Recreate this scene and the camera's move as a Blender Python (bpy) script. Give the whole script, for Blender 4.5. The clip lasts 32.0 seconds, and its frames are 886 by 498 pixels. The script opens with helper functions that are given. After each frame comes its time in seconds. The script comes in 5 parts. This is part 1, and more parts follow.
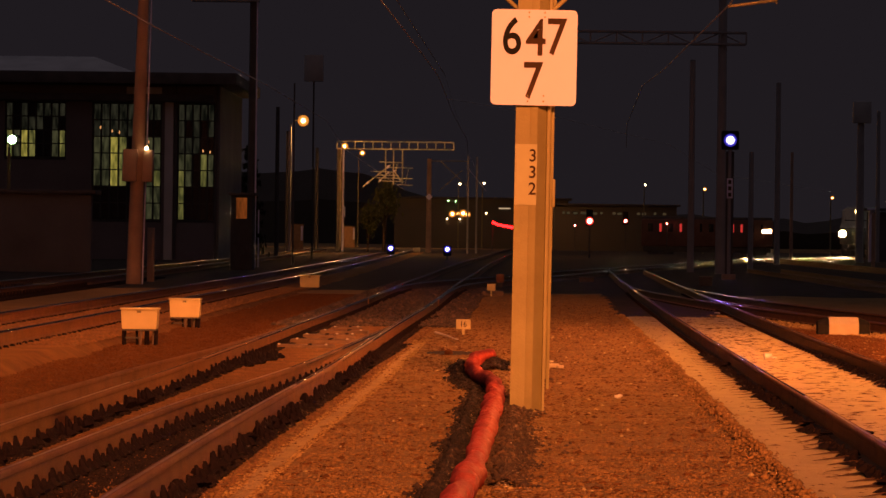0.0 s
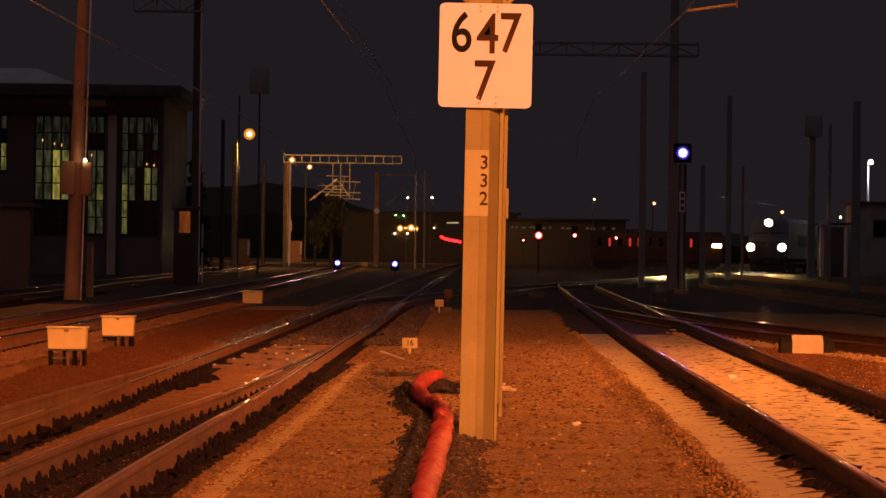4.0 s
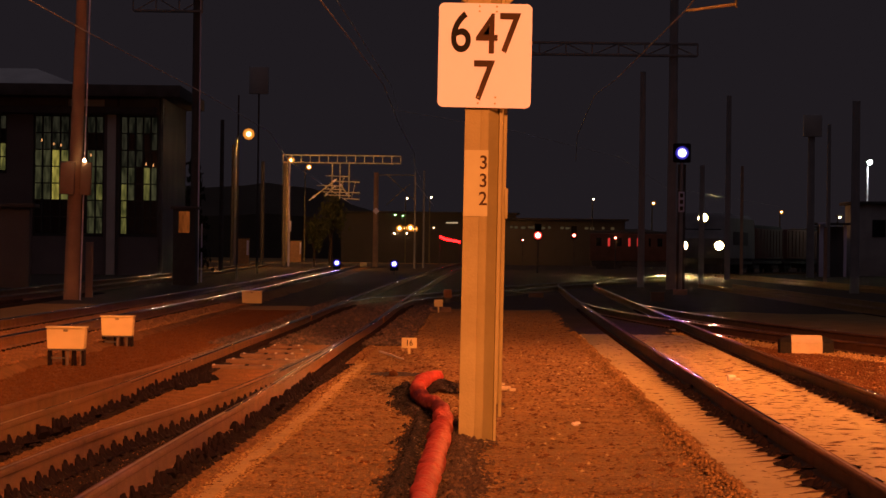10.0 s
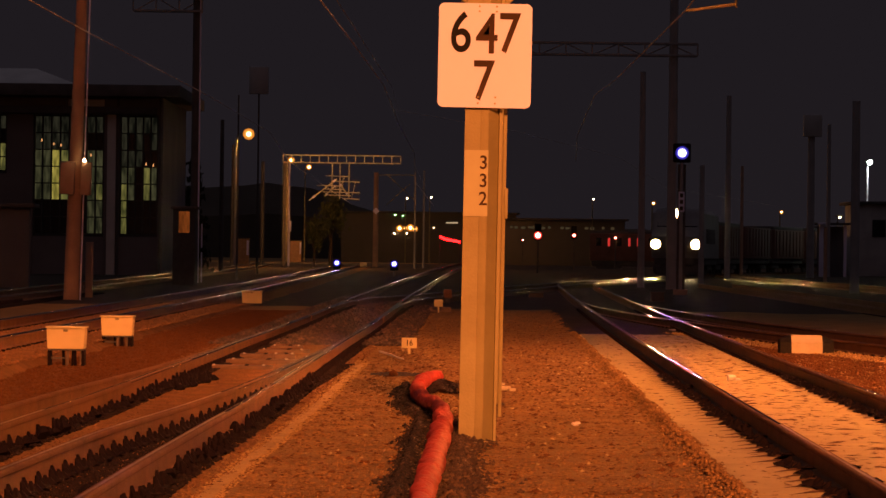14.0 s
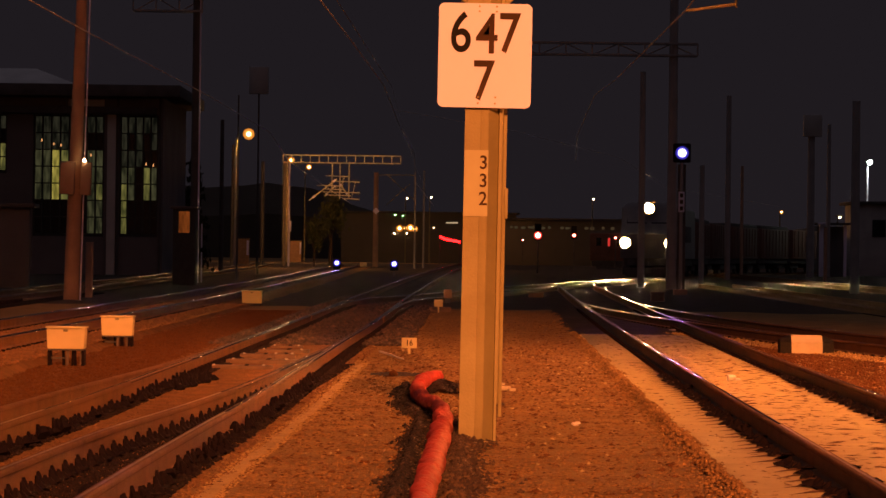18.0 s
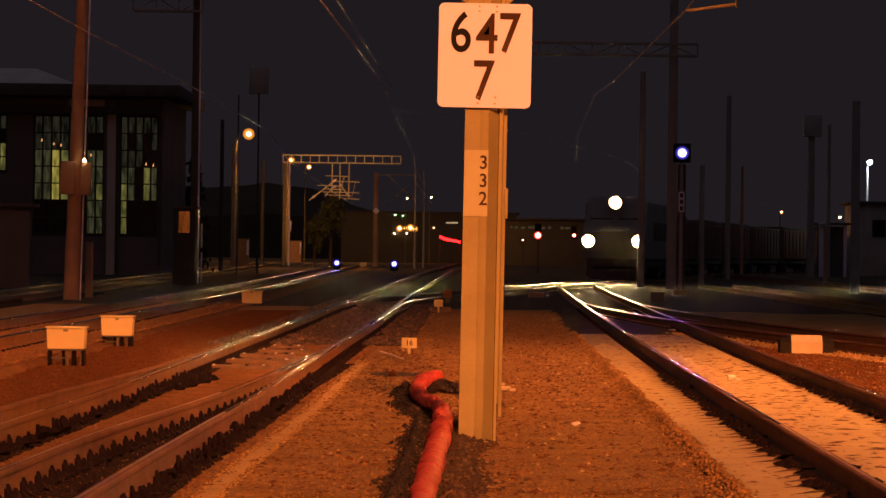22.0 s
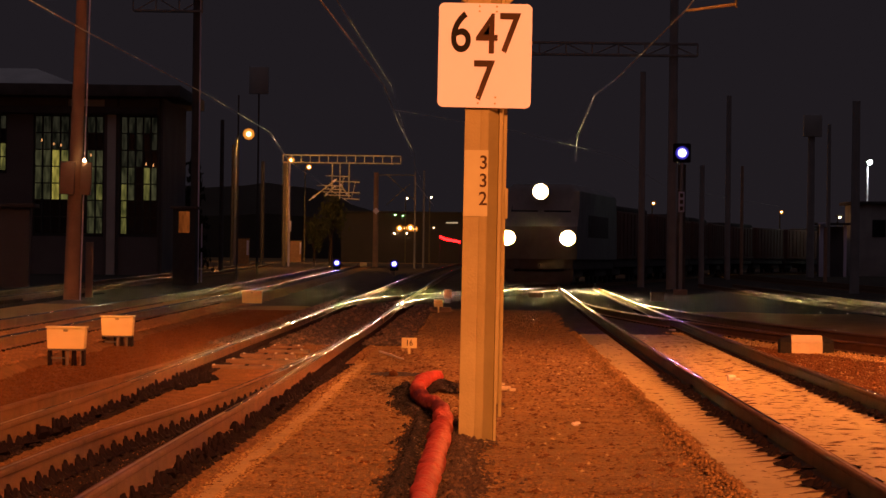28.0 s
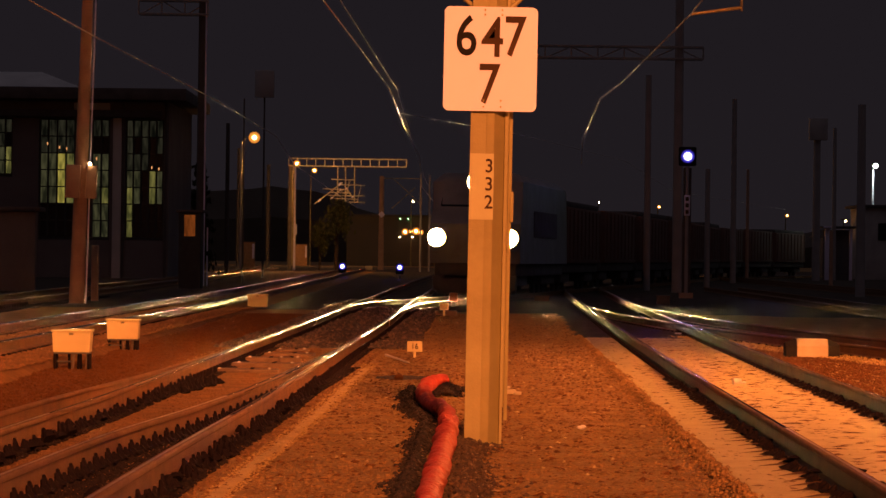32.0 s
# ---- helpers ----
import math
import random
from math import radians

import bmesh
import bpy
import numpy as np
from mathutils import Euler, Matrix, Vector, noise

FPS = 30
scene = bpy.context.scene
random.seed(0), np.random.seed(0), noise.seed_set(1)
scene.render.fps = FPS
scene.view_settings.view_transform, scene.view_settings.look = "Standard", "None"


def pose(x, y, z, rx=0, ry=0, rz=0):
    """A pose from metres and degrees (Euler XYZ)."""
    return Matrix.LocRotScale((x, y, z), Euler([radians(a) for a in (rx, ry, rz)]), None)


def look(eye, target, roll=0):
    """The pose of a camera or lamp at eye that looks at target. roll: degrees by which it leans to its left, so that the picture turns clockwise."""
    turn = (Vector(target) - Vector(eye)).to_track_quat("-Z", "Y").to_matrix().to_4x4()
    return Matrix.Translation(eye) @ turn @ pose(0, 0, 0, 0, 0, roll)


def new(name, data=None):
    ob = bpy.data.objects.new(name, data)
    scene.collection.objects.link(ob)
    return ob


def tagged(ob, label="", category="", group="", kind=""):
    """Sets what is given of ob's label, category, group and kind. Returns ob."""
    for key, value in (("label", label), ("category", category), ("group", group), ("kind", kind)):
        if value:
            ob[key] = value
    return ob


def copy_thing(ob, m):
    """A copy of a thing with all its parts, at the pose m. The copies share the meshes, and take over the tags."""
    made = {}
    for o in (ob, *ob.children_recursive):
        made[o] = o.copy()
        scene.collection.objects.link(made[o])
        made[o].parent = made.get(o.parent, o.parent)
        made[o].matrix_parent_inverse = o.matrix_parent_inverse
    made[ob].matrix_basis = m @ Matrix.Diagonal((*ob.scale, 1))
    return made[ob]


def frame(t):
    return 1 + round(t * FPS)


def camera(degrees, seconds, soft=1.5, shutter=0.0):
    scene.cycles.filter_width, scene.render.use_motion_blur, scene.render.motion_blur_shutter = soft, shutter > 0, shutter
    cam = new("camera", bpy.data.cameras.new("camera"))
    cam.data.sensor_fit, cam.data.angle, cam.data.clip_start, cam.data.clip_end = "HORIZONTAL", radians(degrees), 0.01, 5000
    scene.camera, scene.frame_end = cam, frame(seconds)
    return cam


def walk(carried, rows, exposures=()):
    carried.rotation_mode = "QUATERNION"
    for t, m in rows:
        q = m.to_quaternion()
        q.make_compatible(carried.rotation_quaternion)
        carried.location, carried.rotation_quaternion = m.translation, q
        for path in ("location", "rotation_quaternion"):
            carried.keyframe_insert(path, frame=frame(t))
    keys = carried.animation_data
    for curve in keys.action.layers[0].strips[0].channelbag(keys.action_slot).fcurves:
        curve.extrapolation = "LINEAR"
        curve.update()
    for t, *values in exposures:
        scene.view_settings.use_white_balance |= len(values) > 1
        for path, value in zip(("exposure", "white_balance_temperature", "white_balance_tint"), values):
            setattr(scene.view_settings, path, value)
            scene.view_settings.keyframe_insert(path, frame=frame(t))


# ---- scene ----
# camera on a tripod beside the mast, long lens; one early reframing, then still
cam = camera(15.0, 32.0, 1.5)
PX = 0.009596                     # degrees of turn for a small nudge of the head


def aim(back, nudge_x, nudge_y):
    """Tripod pose: metres stepped back, and nudges of the head to the left and down."""
    turn = Euler((radians(90.102 - nudge_y * -PX), 0, radians(nudge_x * PX)), "XYZ").to_matrix().to_4x4()
    return Matrix.Translation((0, -back, 1.52)) @ turn @ pose(0, 0, 0, 0, 0, 0.7)


walk(cam, [(0.0, aim(2.5, 93, -27)), (0.25, aim(1.5, 82, -28)), (0.5, aim(0.75, 65, -26)), (0.75, aim(0.25, 49, -27)),
           (1.0, aim(0, 30, -26)), (1.25, aim(0, 8, -23)), (1.5, aim(0, -12, -20)), (1.75, aim(0, -14, -13)),
           (2.0, aim(0, -10.5, -7)), (2.25, aim(0, -6, 0)), (2.5, aim(0, -2.5, 4)), (3.0, aim(0, 1.5, 2.5)),
           (3.5, aim(0, 1.5, 0)), (5.5, aim(0, 0, 0)), (18.0, aim(0, 0, 0)), (30.5, aim(0, 0, 0)),
           (31.0, aim(0, 0.3, 1.7)), (31.5, aim(0, 2, 4.5)), (32.0, aim(0, 10, 6))])

# ---- night sky and the station's floodlights ----
world = bpy.data.worlds.new("night")
scene.world = world
world.use_nodes = True
wn, wl = world.node_tree.nodes, world.node_tree.links
bg = wn["Background"]
tc = wn.new("ShaderNodeTexCoord")
sep = wn.new("ShaderNodeSeparateXYZ")
ramp = wn.new("ShaderNodeValToRGB")
ramp.color_ramp.elements[0].position, ramp.color_ramp.elements[0].color = 0.0, (0.0134, 0.0105, 0.0130, 1)
ramp.color_ramp.elements[1].position, ramp.color_ramp.elements[1].color = 0.12, (0.0126, 0.0101, 0.0128, 1)
overhead = ramp.color_ramp.elements.new(0.7)
overhead.color = (0.062, 0.050, 0.062, 1)
wl.new(tc.outputs["Generated"], sep.inputs[0])
wl.new(sep.outputs["Z"], ramp.inputs[0])
wl.new(ramp.outputs[0], bg.inputs[0])
bg.inputs[1].default_value = 1.0

SODIUM = (1.0, 0.27, 0.075)


def flood(name, eye, target, watts, cone, blend, colour=SODIUM, size=0.4):
    d = bpy.data.lights.new(name, "SPOT")
    d.energy, d.color, d.spot_size, d.spot_blend, d.shadow_soft_size = watts, colour, radians(cone), blend, size
    ob = new(name, d)
    ob.matrix_world = look(eye, target)
    return ob


# tower behind the camera: a narrow beam that ends beyond the turnouts, and an added weak fill that lifts the far yard
flood("floodlight", (10, -90, 36), (1.0, 13.0, 0), 1130000, 17.2, 0.30, SODIUM, 3.0)
flood("far_yard_fill", (10, -90, 36), (-2, 110, 0), 9000, 60, 1.0, SODIUM, 3.0)
flood("unseen_yard_light", (12.5, 40, 12.4), (3.2, 39, 0), 28000, 128, 0.6, SODIUM, 1.0)
# no known lamp stands here: added to brighten the brown pole and outer track
flood("unseen_yard_light", (-9.2, 60, 14.0), (-9.2, 104, 2.0), 8500, 40, 0.6, SODIUM, 1.0)

BLUE = (0.12, 0.07, 1.0)
flood("signal_beam", (8.84, 124.85, 5.42), (3.7, 45, 0), 2500, 6.4, 0.4, BLUE, 0.12)
flood("dwarf_beam", (-6.68, 211.85, 0.94), (-2.5, 60, 0.3), 250, 9, 0.4, BLUE, 0.1)
flood("dwarf_beam", (-2.95, 203.85, 0.94), (-2.0, 60, 0.3), 250, 9, 0.4, BLUE, 0.1)

# ---- materials ----


def mat(name, colour, rough=0.8, metal=0.0, colour2=None, scale=8.0, bump=0.0, bump_scale=60.0, fine=0.25, per=0.0, spec=0.4):
    """Grain at two scales between two colours, fine relief, and a shade of its own per object or island."""
    m = bpy.data.materials.new(name)
    m.use_nodes = True
    n, l = m.node_tree.nodes, m.node_tree.links
    p = n["Principled BSDF"]
    p.inputs["Roughness"].default_value, p.inputs["Metallic"].default_value = rough, metal
    p.inputs["Specular IOR Level"].default_value = spec
    c2 = colour2 or tuple(c * 0.6 for c in colour)
    t = n.new("ShaderNodeTexCoord")
    big, small = n.new("ShaderNodeTexNoise"), n.new("ShaderNodeTexNoise")
    big.inputs["Scale"].default_value, small.inputs["Scale"].default_value = scale, scale * 9
    big.inputs["Detail"].default_value, small.inputs["Detail"].default_value = 4, 3
    l.new(t.outputs["Object"], big.inputs["Vector"])
    l.new(t.outputs["Object"], small.inputs["Vector"])
    mixn = n.new("ShaderNodeMath")
    mixn.operation = "MULTIPLY_ADD"
    mixn.inputs[1].default_value = fine
    l.new(small.outputs["Fac"], mixn.inputs[0])
    sub = n.new("ShaderNodeMath")
    sub.operation = "MULTIPLY_ADD"
    sub.inputs[1].default_value, sub.inputs[2].default_value = 1.9, -0.45 - fine / 2
    l.new(big.outputs["Fac"], sub.inputs[0])
    l.new(sub.outputs[0], mixn.inputs[2])
    fac = mixn.outputs[0]
    if per:
        g = n.new("ShaderNodeNewGeometry")
        add = n.new("ShaderNodeMath")
        add.operation = "MULTIPLY_ADD"
        add.inputs[1].default_value = per
        l.new(g.outputs["Random Per Island"], add.inputs[0])
        l.new(fac, add.inputs[2])
        fac = add.outputs[0]
    r = n.new("ShaderNodeMix")
    r.data_type, r.clamp_factor = "RGBA", True
    r.inputs[6].default_value, r.inputs[7].default_value = (*colour, 1), (*c2, 1)
    l.new(fac, r.inputs[0])
    l.new(r.outputs[2], p.inputs["Base Color"])
    if bump:
        b = n.new("ShaderNodeBump")
        nb = n.new("ShaderNodeTexNoise")
        nb.inputs["Scale"].default_value, nb.inputs["Detail"].default_value = bump_scale, 4
        l.new(t.outputs["Object"], nb.inputs["Vector"])
        b.inputs["Strength"].default_value, b.inputs["Distance"].default_value = bump, 0.02
        l.new(nb.outputs["Fac"], b.inputs["Height"])
        l.new(b.outputs[0], p.inputs["Normal"])
    return m


def glow(name, colour, strength):
    m = bpy.data.materials.new(name)
    m.use_nodes = True
    n, l = m.node_tree.nodes, m.node_tree.links
    n.remove(n["Principled BSDF"])
    e = n.new("ShaderNodeEmission")
    e.inputs[0].default_value, e.inputs[1].default_value = (*colour, 1), strength
    l.new(e.outputs[0], n["Material Output"].inputs[0])
    return m


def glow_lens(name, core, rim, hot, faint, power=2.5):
    """A lamp disc with its halo painted in: emission hottest in the middle and fading to its rim."""
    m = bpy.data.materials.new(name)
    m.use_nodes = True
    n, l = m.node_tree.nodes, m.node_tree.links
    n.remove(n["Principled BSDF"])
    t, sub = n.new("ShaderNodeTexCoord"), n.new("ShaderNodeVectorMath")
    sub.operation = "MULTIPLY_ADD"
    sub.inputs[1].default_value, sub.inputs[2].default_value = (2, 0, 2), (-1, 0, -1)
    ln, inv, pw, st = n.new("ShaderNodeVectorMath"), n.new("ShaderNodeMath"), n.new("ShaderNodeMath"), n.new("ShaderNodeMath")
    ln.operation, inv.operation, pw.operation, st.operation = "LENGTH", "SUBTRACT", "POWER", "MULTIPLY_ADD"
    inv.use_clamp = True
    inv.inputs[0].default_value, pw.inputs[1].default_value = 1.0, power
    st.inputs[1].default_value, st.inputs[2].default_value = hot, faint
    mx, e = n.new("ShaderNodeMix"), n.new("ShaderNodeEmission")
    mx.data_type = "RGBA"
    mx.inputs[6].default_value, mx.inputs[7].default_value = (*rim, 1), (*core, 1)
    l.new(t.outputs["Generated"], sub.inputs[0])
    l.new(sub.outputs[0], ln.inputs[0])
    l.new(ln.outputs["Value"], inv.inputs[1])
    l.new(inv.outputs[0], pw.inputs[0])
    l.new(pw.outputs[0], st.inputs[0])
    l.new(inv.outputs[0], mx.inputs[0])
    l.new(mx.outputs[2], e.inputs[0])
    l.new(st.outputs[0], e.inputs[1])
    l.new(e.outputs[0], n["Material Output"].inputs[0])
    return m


M_GROUND = mat("gravel_earth", (0.29, 0.19, 0.082), 0.95, 0, (0.17, 0.105, 0.045), 1.3, 0.8, 30, 0.6, 0, 0.02)


# far ballast, coloured dark to stand in for ground the lamps leave unlit
M_DARKGROUND = mat("dark_far_ballast", (0.070, 0.056, 0.043), 0.95, 0, (0.034, 0.027, 0.022), 1.5, 0.9, 25, 0.6, 0, 0.05)
M_BALLAST = mat("fresh_ballast", (0.45, 0.345, 0.150), 0.95, 0, (0.33, 0.25, 0.105), 2.5, 0.8, 30, 0.5)
M_WORN = mat("worn_ballast", (0.225, 0.116, 0.041), 0.95, 0, (0.12, 0.060, 0.023), 2.0, 0.8, 30, 0.6, 0, 0.05)
M_WORNSTONE = mat("worn_ballast_stone", (0.25, 0.122, 0.042), 0.95, 0, (0.135, 0.066, 0.024), 4, 0.3, 60, 0.3, 0.45)
M_STONE = mat("ballast_stone", (0.50, 0.385, 0.170), 0.95, 0, (0.34, 0.255, 0.11), 5, 0.3, 60, 0.3, 0.4)
M_GRIT = mat("path_gravel", (0.35, 0.206, 0.077), 0.95, 0, (0.165, 0.093, 0.036), 2.2, 0.3, 60, 0.3, 0.5, 0.05)
M_OILSTONE = mat("oily_stone", (0.20, 0.12, 0.07), 0.8, 0, (0.05, 0.034, 0.024), 3, 0.3, 60, 0.3, 0.8)
M_RUST = mat("rusty_rail_steel", (0.165, 0.078, 0.025), 0.7, 0.05, (0.095, 0.044, 0.016), 3, 0.5, 50, 0.6, 0, 0.18)
M_HEADWORN = mat("worn_rail_head", (0.20, 0.105, 0.045), 0.42, 0.4, (0.13, 0.066, 0.03), 3, 0.03, 40, 0.4, 0, 0.5)
M_POLISHFAR = mat("far_rail_head", (0.38, 0.36, 0.32), 0.24, 1.0, (0.28, 0.265, 0.235), 2, 0.03, 40, 0.3)
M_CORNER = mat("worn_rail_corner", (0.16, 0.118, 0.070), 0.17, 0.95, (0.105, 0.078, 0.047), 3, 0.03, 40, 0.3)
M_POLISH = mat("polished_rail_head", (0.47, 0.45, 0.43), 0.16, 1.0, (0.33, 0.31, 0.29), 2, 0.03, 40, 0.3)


def brushed(m, amount):
    """Wheels scratch a rail's head lengthwise: its gloss spreads across the rail."""
    n, l = m.node_tree.nodes, m.node_tree.links
    t = n.new("ShaderNodeCombineXYZ")
    t.inputs[0].default_value = 1.0
    p = n["Principled BSDF"]
    p.inputs["Anisotropic"].default_value = amount
    l.new(t.outputs[0], p.inputs["Tangent"])


brushed(M_POLISH, 0.75)
brushed(M_POLISHFAR, 0.6)
brushed(M_HEADWORN, 0.85)
M_CLIP = mat("oily_rail_clip", (0.014, 0.009, 0.010), 0.9, 0.0, (0.007, 0.005, 0.006), 12, 0.3, 40, 0.4, 0, 0.06)
M_SLEEPER = mat("concrete_sleeper", (0.24, 0.18, 0.12), 0.9, 0, (0.12, 0.085, 0.055), 4, 0.5, 40, 0.4)
M_TIMBER = mat("turnout_bearer", (0.15, 0.085, 0.042), 0.7, 0, (0.06, 0.034, 0.020), 4, 0.5, 30, 0.5)
M_GALV = mat("dull_galvanised_steel", (0.20, 0.175, 0.095), 0.7, 0.05, (0.14, 0.12, 0.065), 2.0, 0.15, 50, 0.45, 0, 0.2)
M_MAST = mat("galvanised_mast_steel", (0.33, 0.285, 0.115), 0.6, 0.05, (0.235, 0.195, 0.075), 2.0, 0.15, 50, 0.5, 0, 0.3)
M_GANTRY = mat("pale_gantry_steel", (0.60, 0.54, 0.40), 0.6, 0.05, (0.45, 0.40, 0.28), 2.0, 0.15, 50, 0.45, 0, 0.3)
M_PIPE = mat("shiny_zinc_pipe", (0.55, 0.53, 0.48), 0.35, 0.7, (0.42, 0.40, 0.36), 2.0, 0.05, 50, 0.3)
M_GREYPAINT = mat("pale_number_paint", (0.43, 0.395, 0.19), 0.6, 0, (0.37, 0.335, 0.16), 6)
M_WHITE = mat("enamel_white", (0.71, 0.67, 0.86), 0.45, 0, (0.66, 0.615, 0.78), 1.5, 0.02, 40, 0.1)
M_BLACK = mat("black_paint", (0.012, 0.011, 0.010), 0.9, 0, (0.020, 0.018, 0.015), 25, 0, 60, 0.25, 0, 0.1)
M_NUMBER = mat("worn_black_lettering", (0.028, 0.018, 0.012), 0.9, 0, (0.085, 0.046, 0.022), 1.6, 0, 60, 0.2, 0, 0.1)
M_BOX = mat("cream_cabinet_paint", (0.54, 0.46, 0.22), 0.6, 0, (0.45, 0.37, 0.17), 3, 0.05, 40, 0.3)
M_BLOCKFACE = mat("dirty_white_paint", (0.50, 0.42, 0.27), 0.7, 0, (0.40, 0.325, 0.19), 5, 0.1, 40, 0.4)
M_POLEBROWN = mat("brown_pole_concrete", (0.40, 0.27, 0.19), 0.95, 0, (0.27, 0.18, 0.13), 2, 0.3, 20, 0.4, 0, 0.1)
M_CONC = mat("old_concrete", (0.19, 0.13, 0.095), 0.9, 0, (0.11, 0.075, 0.055), 3, 0.4, 30, 0.4)
M_REDPIPE = mat("red_plastic_conduit", (0.50, 0.058, 0.027), 0.6, 0, (0.33, 0.036, 0.019), 6, 1.0, 18, 0.7, 0, 0.25)
M_VERGE = mat("dull_verge_gravel", (0.165, 0.070, 0.023), 0.95, 0, (0.085, 0.037, 0.014), 4.5, 0.8, 45, 0.7, 0.3, 0.05)
# oily stones, near black so that they also paint the rails' shade
M_RAILSHADE = mat("oily_shade_stone", (0.030, 0.019, 0.017), 0.95, 0, (0.014, 0.010, 0.010), 5, 0.8, 40, 0.6, 0.5, 0.1)
# dark tone for the painted gap shade and for loose dark stones
M_GAPFLECK = mat("gap_shade_and_flecks", (0.17, 0.088, 0.042), 0.98, 0, (0.10, 0.052, 0.026), 6, 0.8, 40, 0.5, 0.3, 0.05)
M_SOIL = mat("dug_soil", (0.17, 0.095, 0.045), 1.0, 0, (0.05, 0.030, 0.018), 5, 1.0, 40, 0.8, 0.8)
# dug soil with the trench's shade put into its colour
M_DUG = mat("shaded_dug_soil", (0.075, 0.045, 0.030), 1.0, 0, (0.016, 0.011, 0.009), 5, 1.0, 40, 0.8, 0.9)
M_LITTERLEAF = mat("dry_leaf", (0.36, 0.29, 0.20), 0.9, 0, (0.16, 0.11, 0.07), 9, 0.3, 40, 0.4, 0.6, 0.1)
M_CABLE = mat("grey_cable_pipe", (0.16, 0.12, 0.09), 0.7, 0, (0.09, 0.065, 0.05), 6)
M_DARKSTEEL = mat("dark_weathered_steel", (0.10, 0.095, 0.092), 0.8, 0.0, (0.060, 0.056, 0.055), 2, 0.2, 20, 0.25, 0, 0.15)
M_POLE = mat("grey_pole_concrete", (0.30, 0.29, 0.29), 0.95, 0, (0.22, 0.215, 0.215), 1.5, 0.2, 20, 0.3, 0, 0.05)
M_EDGE = mat("settled_ballast", (0.43, 0.285, 0.098), 0.95, 0, (0.28, 0.18, 0.062), 2.5, 0.8, 30, 0.5)
M_BLOCKWALL = mat("grey_render", (0.44, 0.43, 0.42), 0.95, 0, (0.27, 0.27, 0.265), 0.8, 0.2, 12, 0.3, 0, 0.05)
M_WIRE = mat("copper_wire", (0.86, 0.81, 0.72), 0.56, 1.0, (0.74, 0.69, 0.61), 5)
M_WALL = mat("sooty_render", (0.165, 0.158, 0.16), 0.95, 0, (0.11, 0.105, 0.108), 0.5, 0.3, 10, 0.25, 0, 0.05)
M_ROOF = mat("grey_roof_sheet", (0.55, 0.57, 0.55), 0.8, 0, (0.38, 0.40, 0.39), 0.7, 0.3, 8, 0.25, 0, 0.1)
M_FRAME = mat("window_bar_paint", (0.06, 0.065, 0.065), 0.8, 0, (0.04, 0.043, 0.043), 4, 0, 60, 0.25, 0, 0.1)
M_LOCO = mat("grimy_loco_paint", (0.17, 0.18, 0.19), 0.5, 0, (0.10, 0.105, 0.11), 1.2, 0.05, 20)
M_WAGON = mat("grimy_wagon_steel", (0.16, 0.075, 0.055), 0.8, 0, (0.085, 0.042, 0.032), 1.0, 0.1, 20)
M_BARK = mat("bark", (0.09, 0.06, 0.04), 0.95, 0, None, 6, 0.5, 20)
M_LEAF = mat("foliage", (0.11, 0.12, 0.035), 0.8, 0, (0.06, 0.065, 0.02), 3, 0, 60, 0.3, 0.5)
M_NEEDLE = mat("dark_needles", (0.040, 0.045, 0.022), 0.9, 0, (0.020, 0.022, 0.012), 3, 0, 60, 0.3, 0.5, 0.1)
M_FARWOOD = mat("far_woods", (0.11, 0.10, 0.085), 1.0, 0, (0.07, 0.065, 0.055), 0.1)
M_TRASH = mat("pale_litter", (0.75, 0.68, 0.58), 0.6, 0, (0.45, 0.38, 0.30), 20)
M_GLASS = mat("dark_glass", (0.012, 0.014, 0.016), 0.2, 0, (0.008, 0.010, 0.012), 2, 0, 60, 0.1, 0, 0.3)


def glow_room(name, bright, dim, strength):
    """A pane through which a lit room shows: uneven upright patches of light."""
    m = glow(name, bright, strength)
    n, l = m.node_tree.nodes, m.node_tree.links
    e = n["Emission"]
    t, mp, nz, mx = (n.new("ShaderNode" + q) for q in ("TexCoord", "Mapping", "TexNoise", "Mix"))
    mp.inputs["Scale"].default_value = (4.5, 1, 1.1)
    nz.inputs["Scale"].default_value, nz.inputs["Detail"].default_value = 1.6, 4
    rr = n.new("ShaderNodeMapRange")
    rr.inputs["From Min"].default_value, rr.inputs["From Max"].default_value = 0.36, 0.66
    mx.data_type = "RGBA"
    mx.inputs[6].default_value, mx.inputs[7].default_value = (*dim, 1), (*bright, 1)
    l.new(t.outputs["Object"], mp.inputs[0])
    l.new(mp.outputs[0], nz.inputs["Vector"])
    l.new(nz.outputs["Fac"], rr.inputs["Value"])
    l.new(rr.outputs["Result"], mx.inputs[0])
    l.new(mx.outputs[2], e.inputs[0])
    return m


M_HALL = glow_room("lit_hall_pane", (0.64, 0.50, 0.10), (0.20, 0.17, 0.03), 0.62)
M_HALLDIM = glow_room("dim_hall_pane", (0.30, 0.28, 0.13), (0.06, 0.06, 0.03), 0.17)
M_HALLPALE = glow_room("half_lit_hall_pane", (0.48, 0.42, 0.11), (0.10, 0.10, 0.03), 0.36)
M_HALLFAINT = glow_room("faint_hall_pane", (0.22, 0.20, 0.12), (0.03, 0.03, 0.02), 0.10)
M_FARPANE = glow("distant_lit_pane", (1.0, 0.72, 0.35), 0.045)
M_BULB = glow("hall_bulb", (1.0, 0.42, 0.14), 0.9)
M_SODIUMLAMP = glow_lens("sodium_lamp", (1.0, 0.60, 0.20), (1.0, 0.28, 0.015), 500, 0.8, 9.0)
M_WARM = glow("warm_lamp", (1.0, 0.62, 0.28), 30)
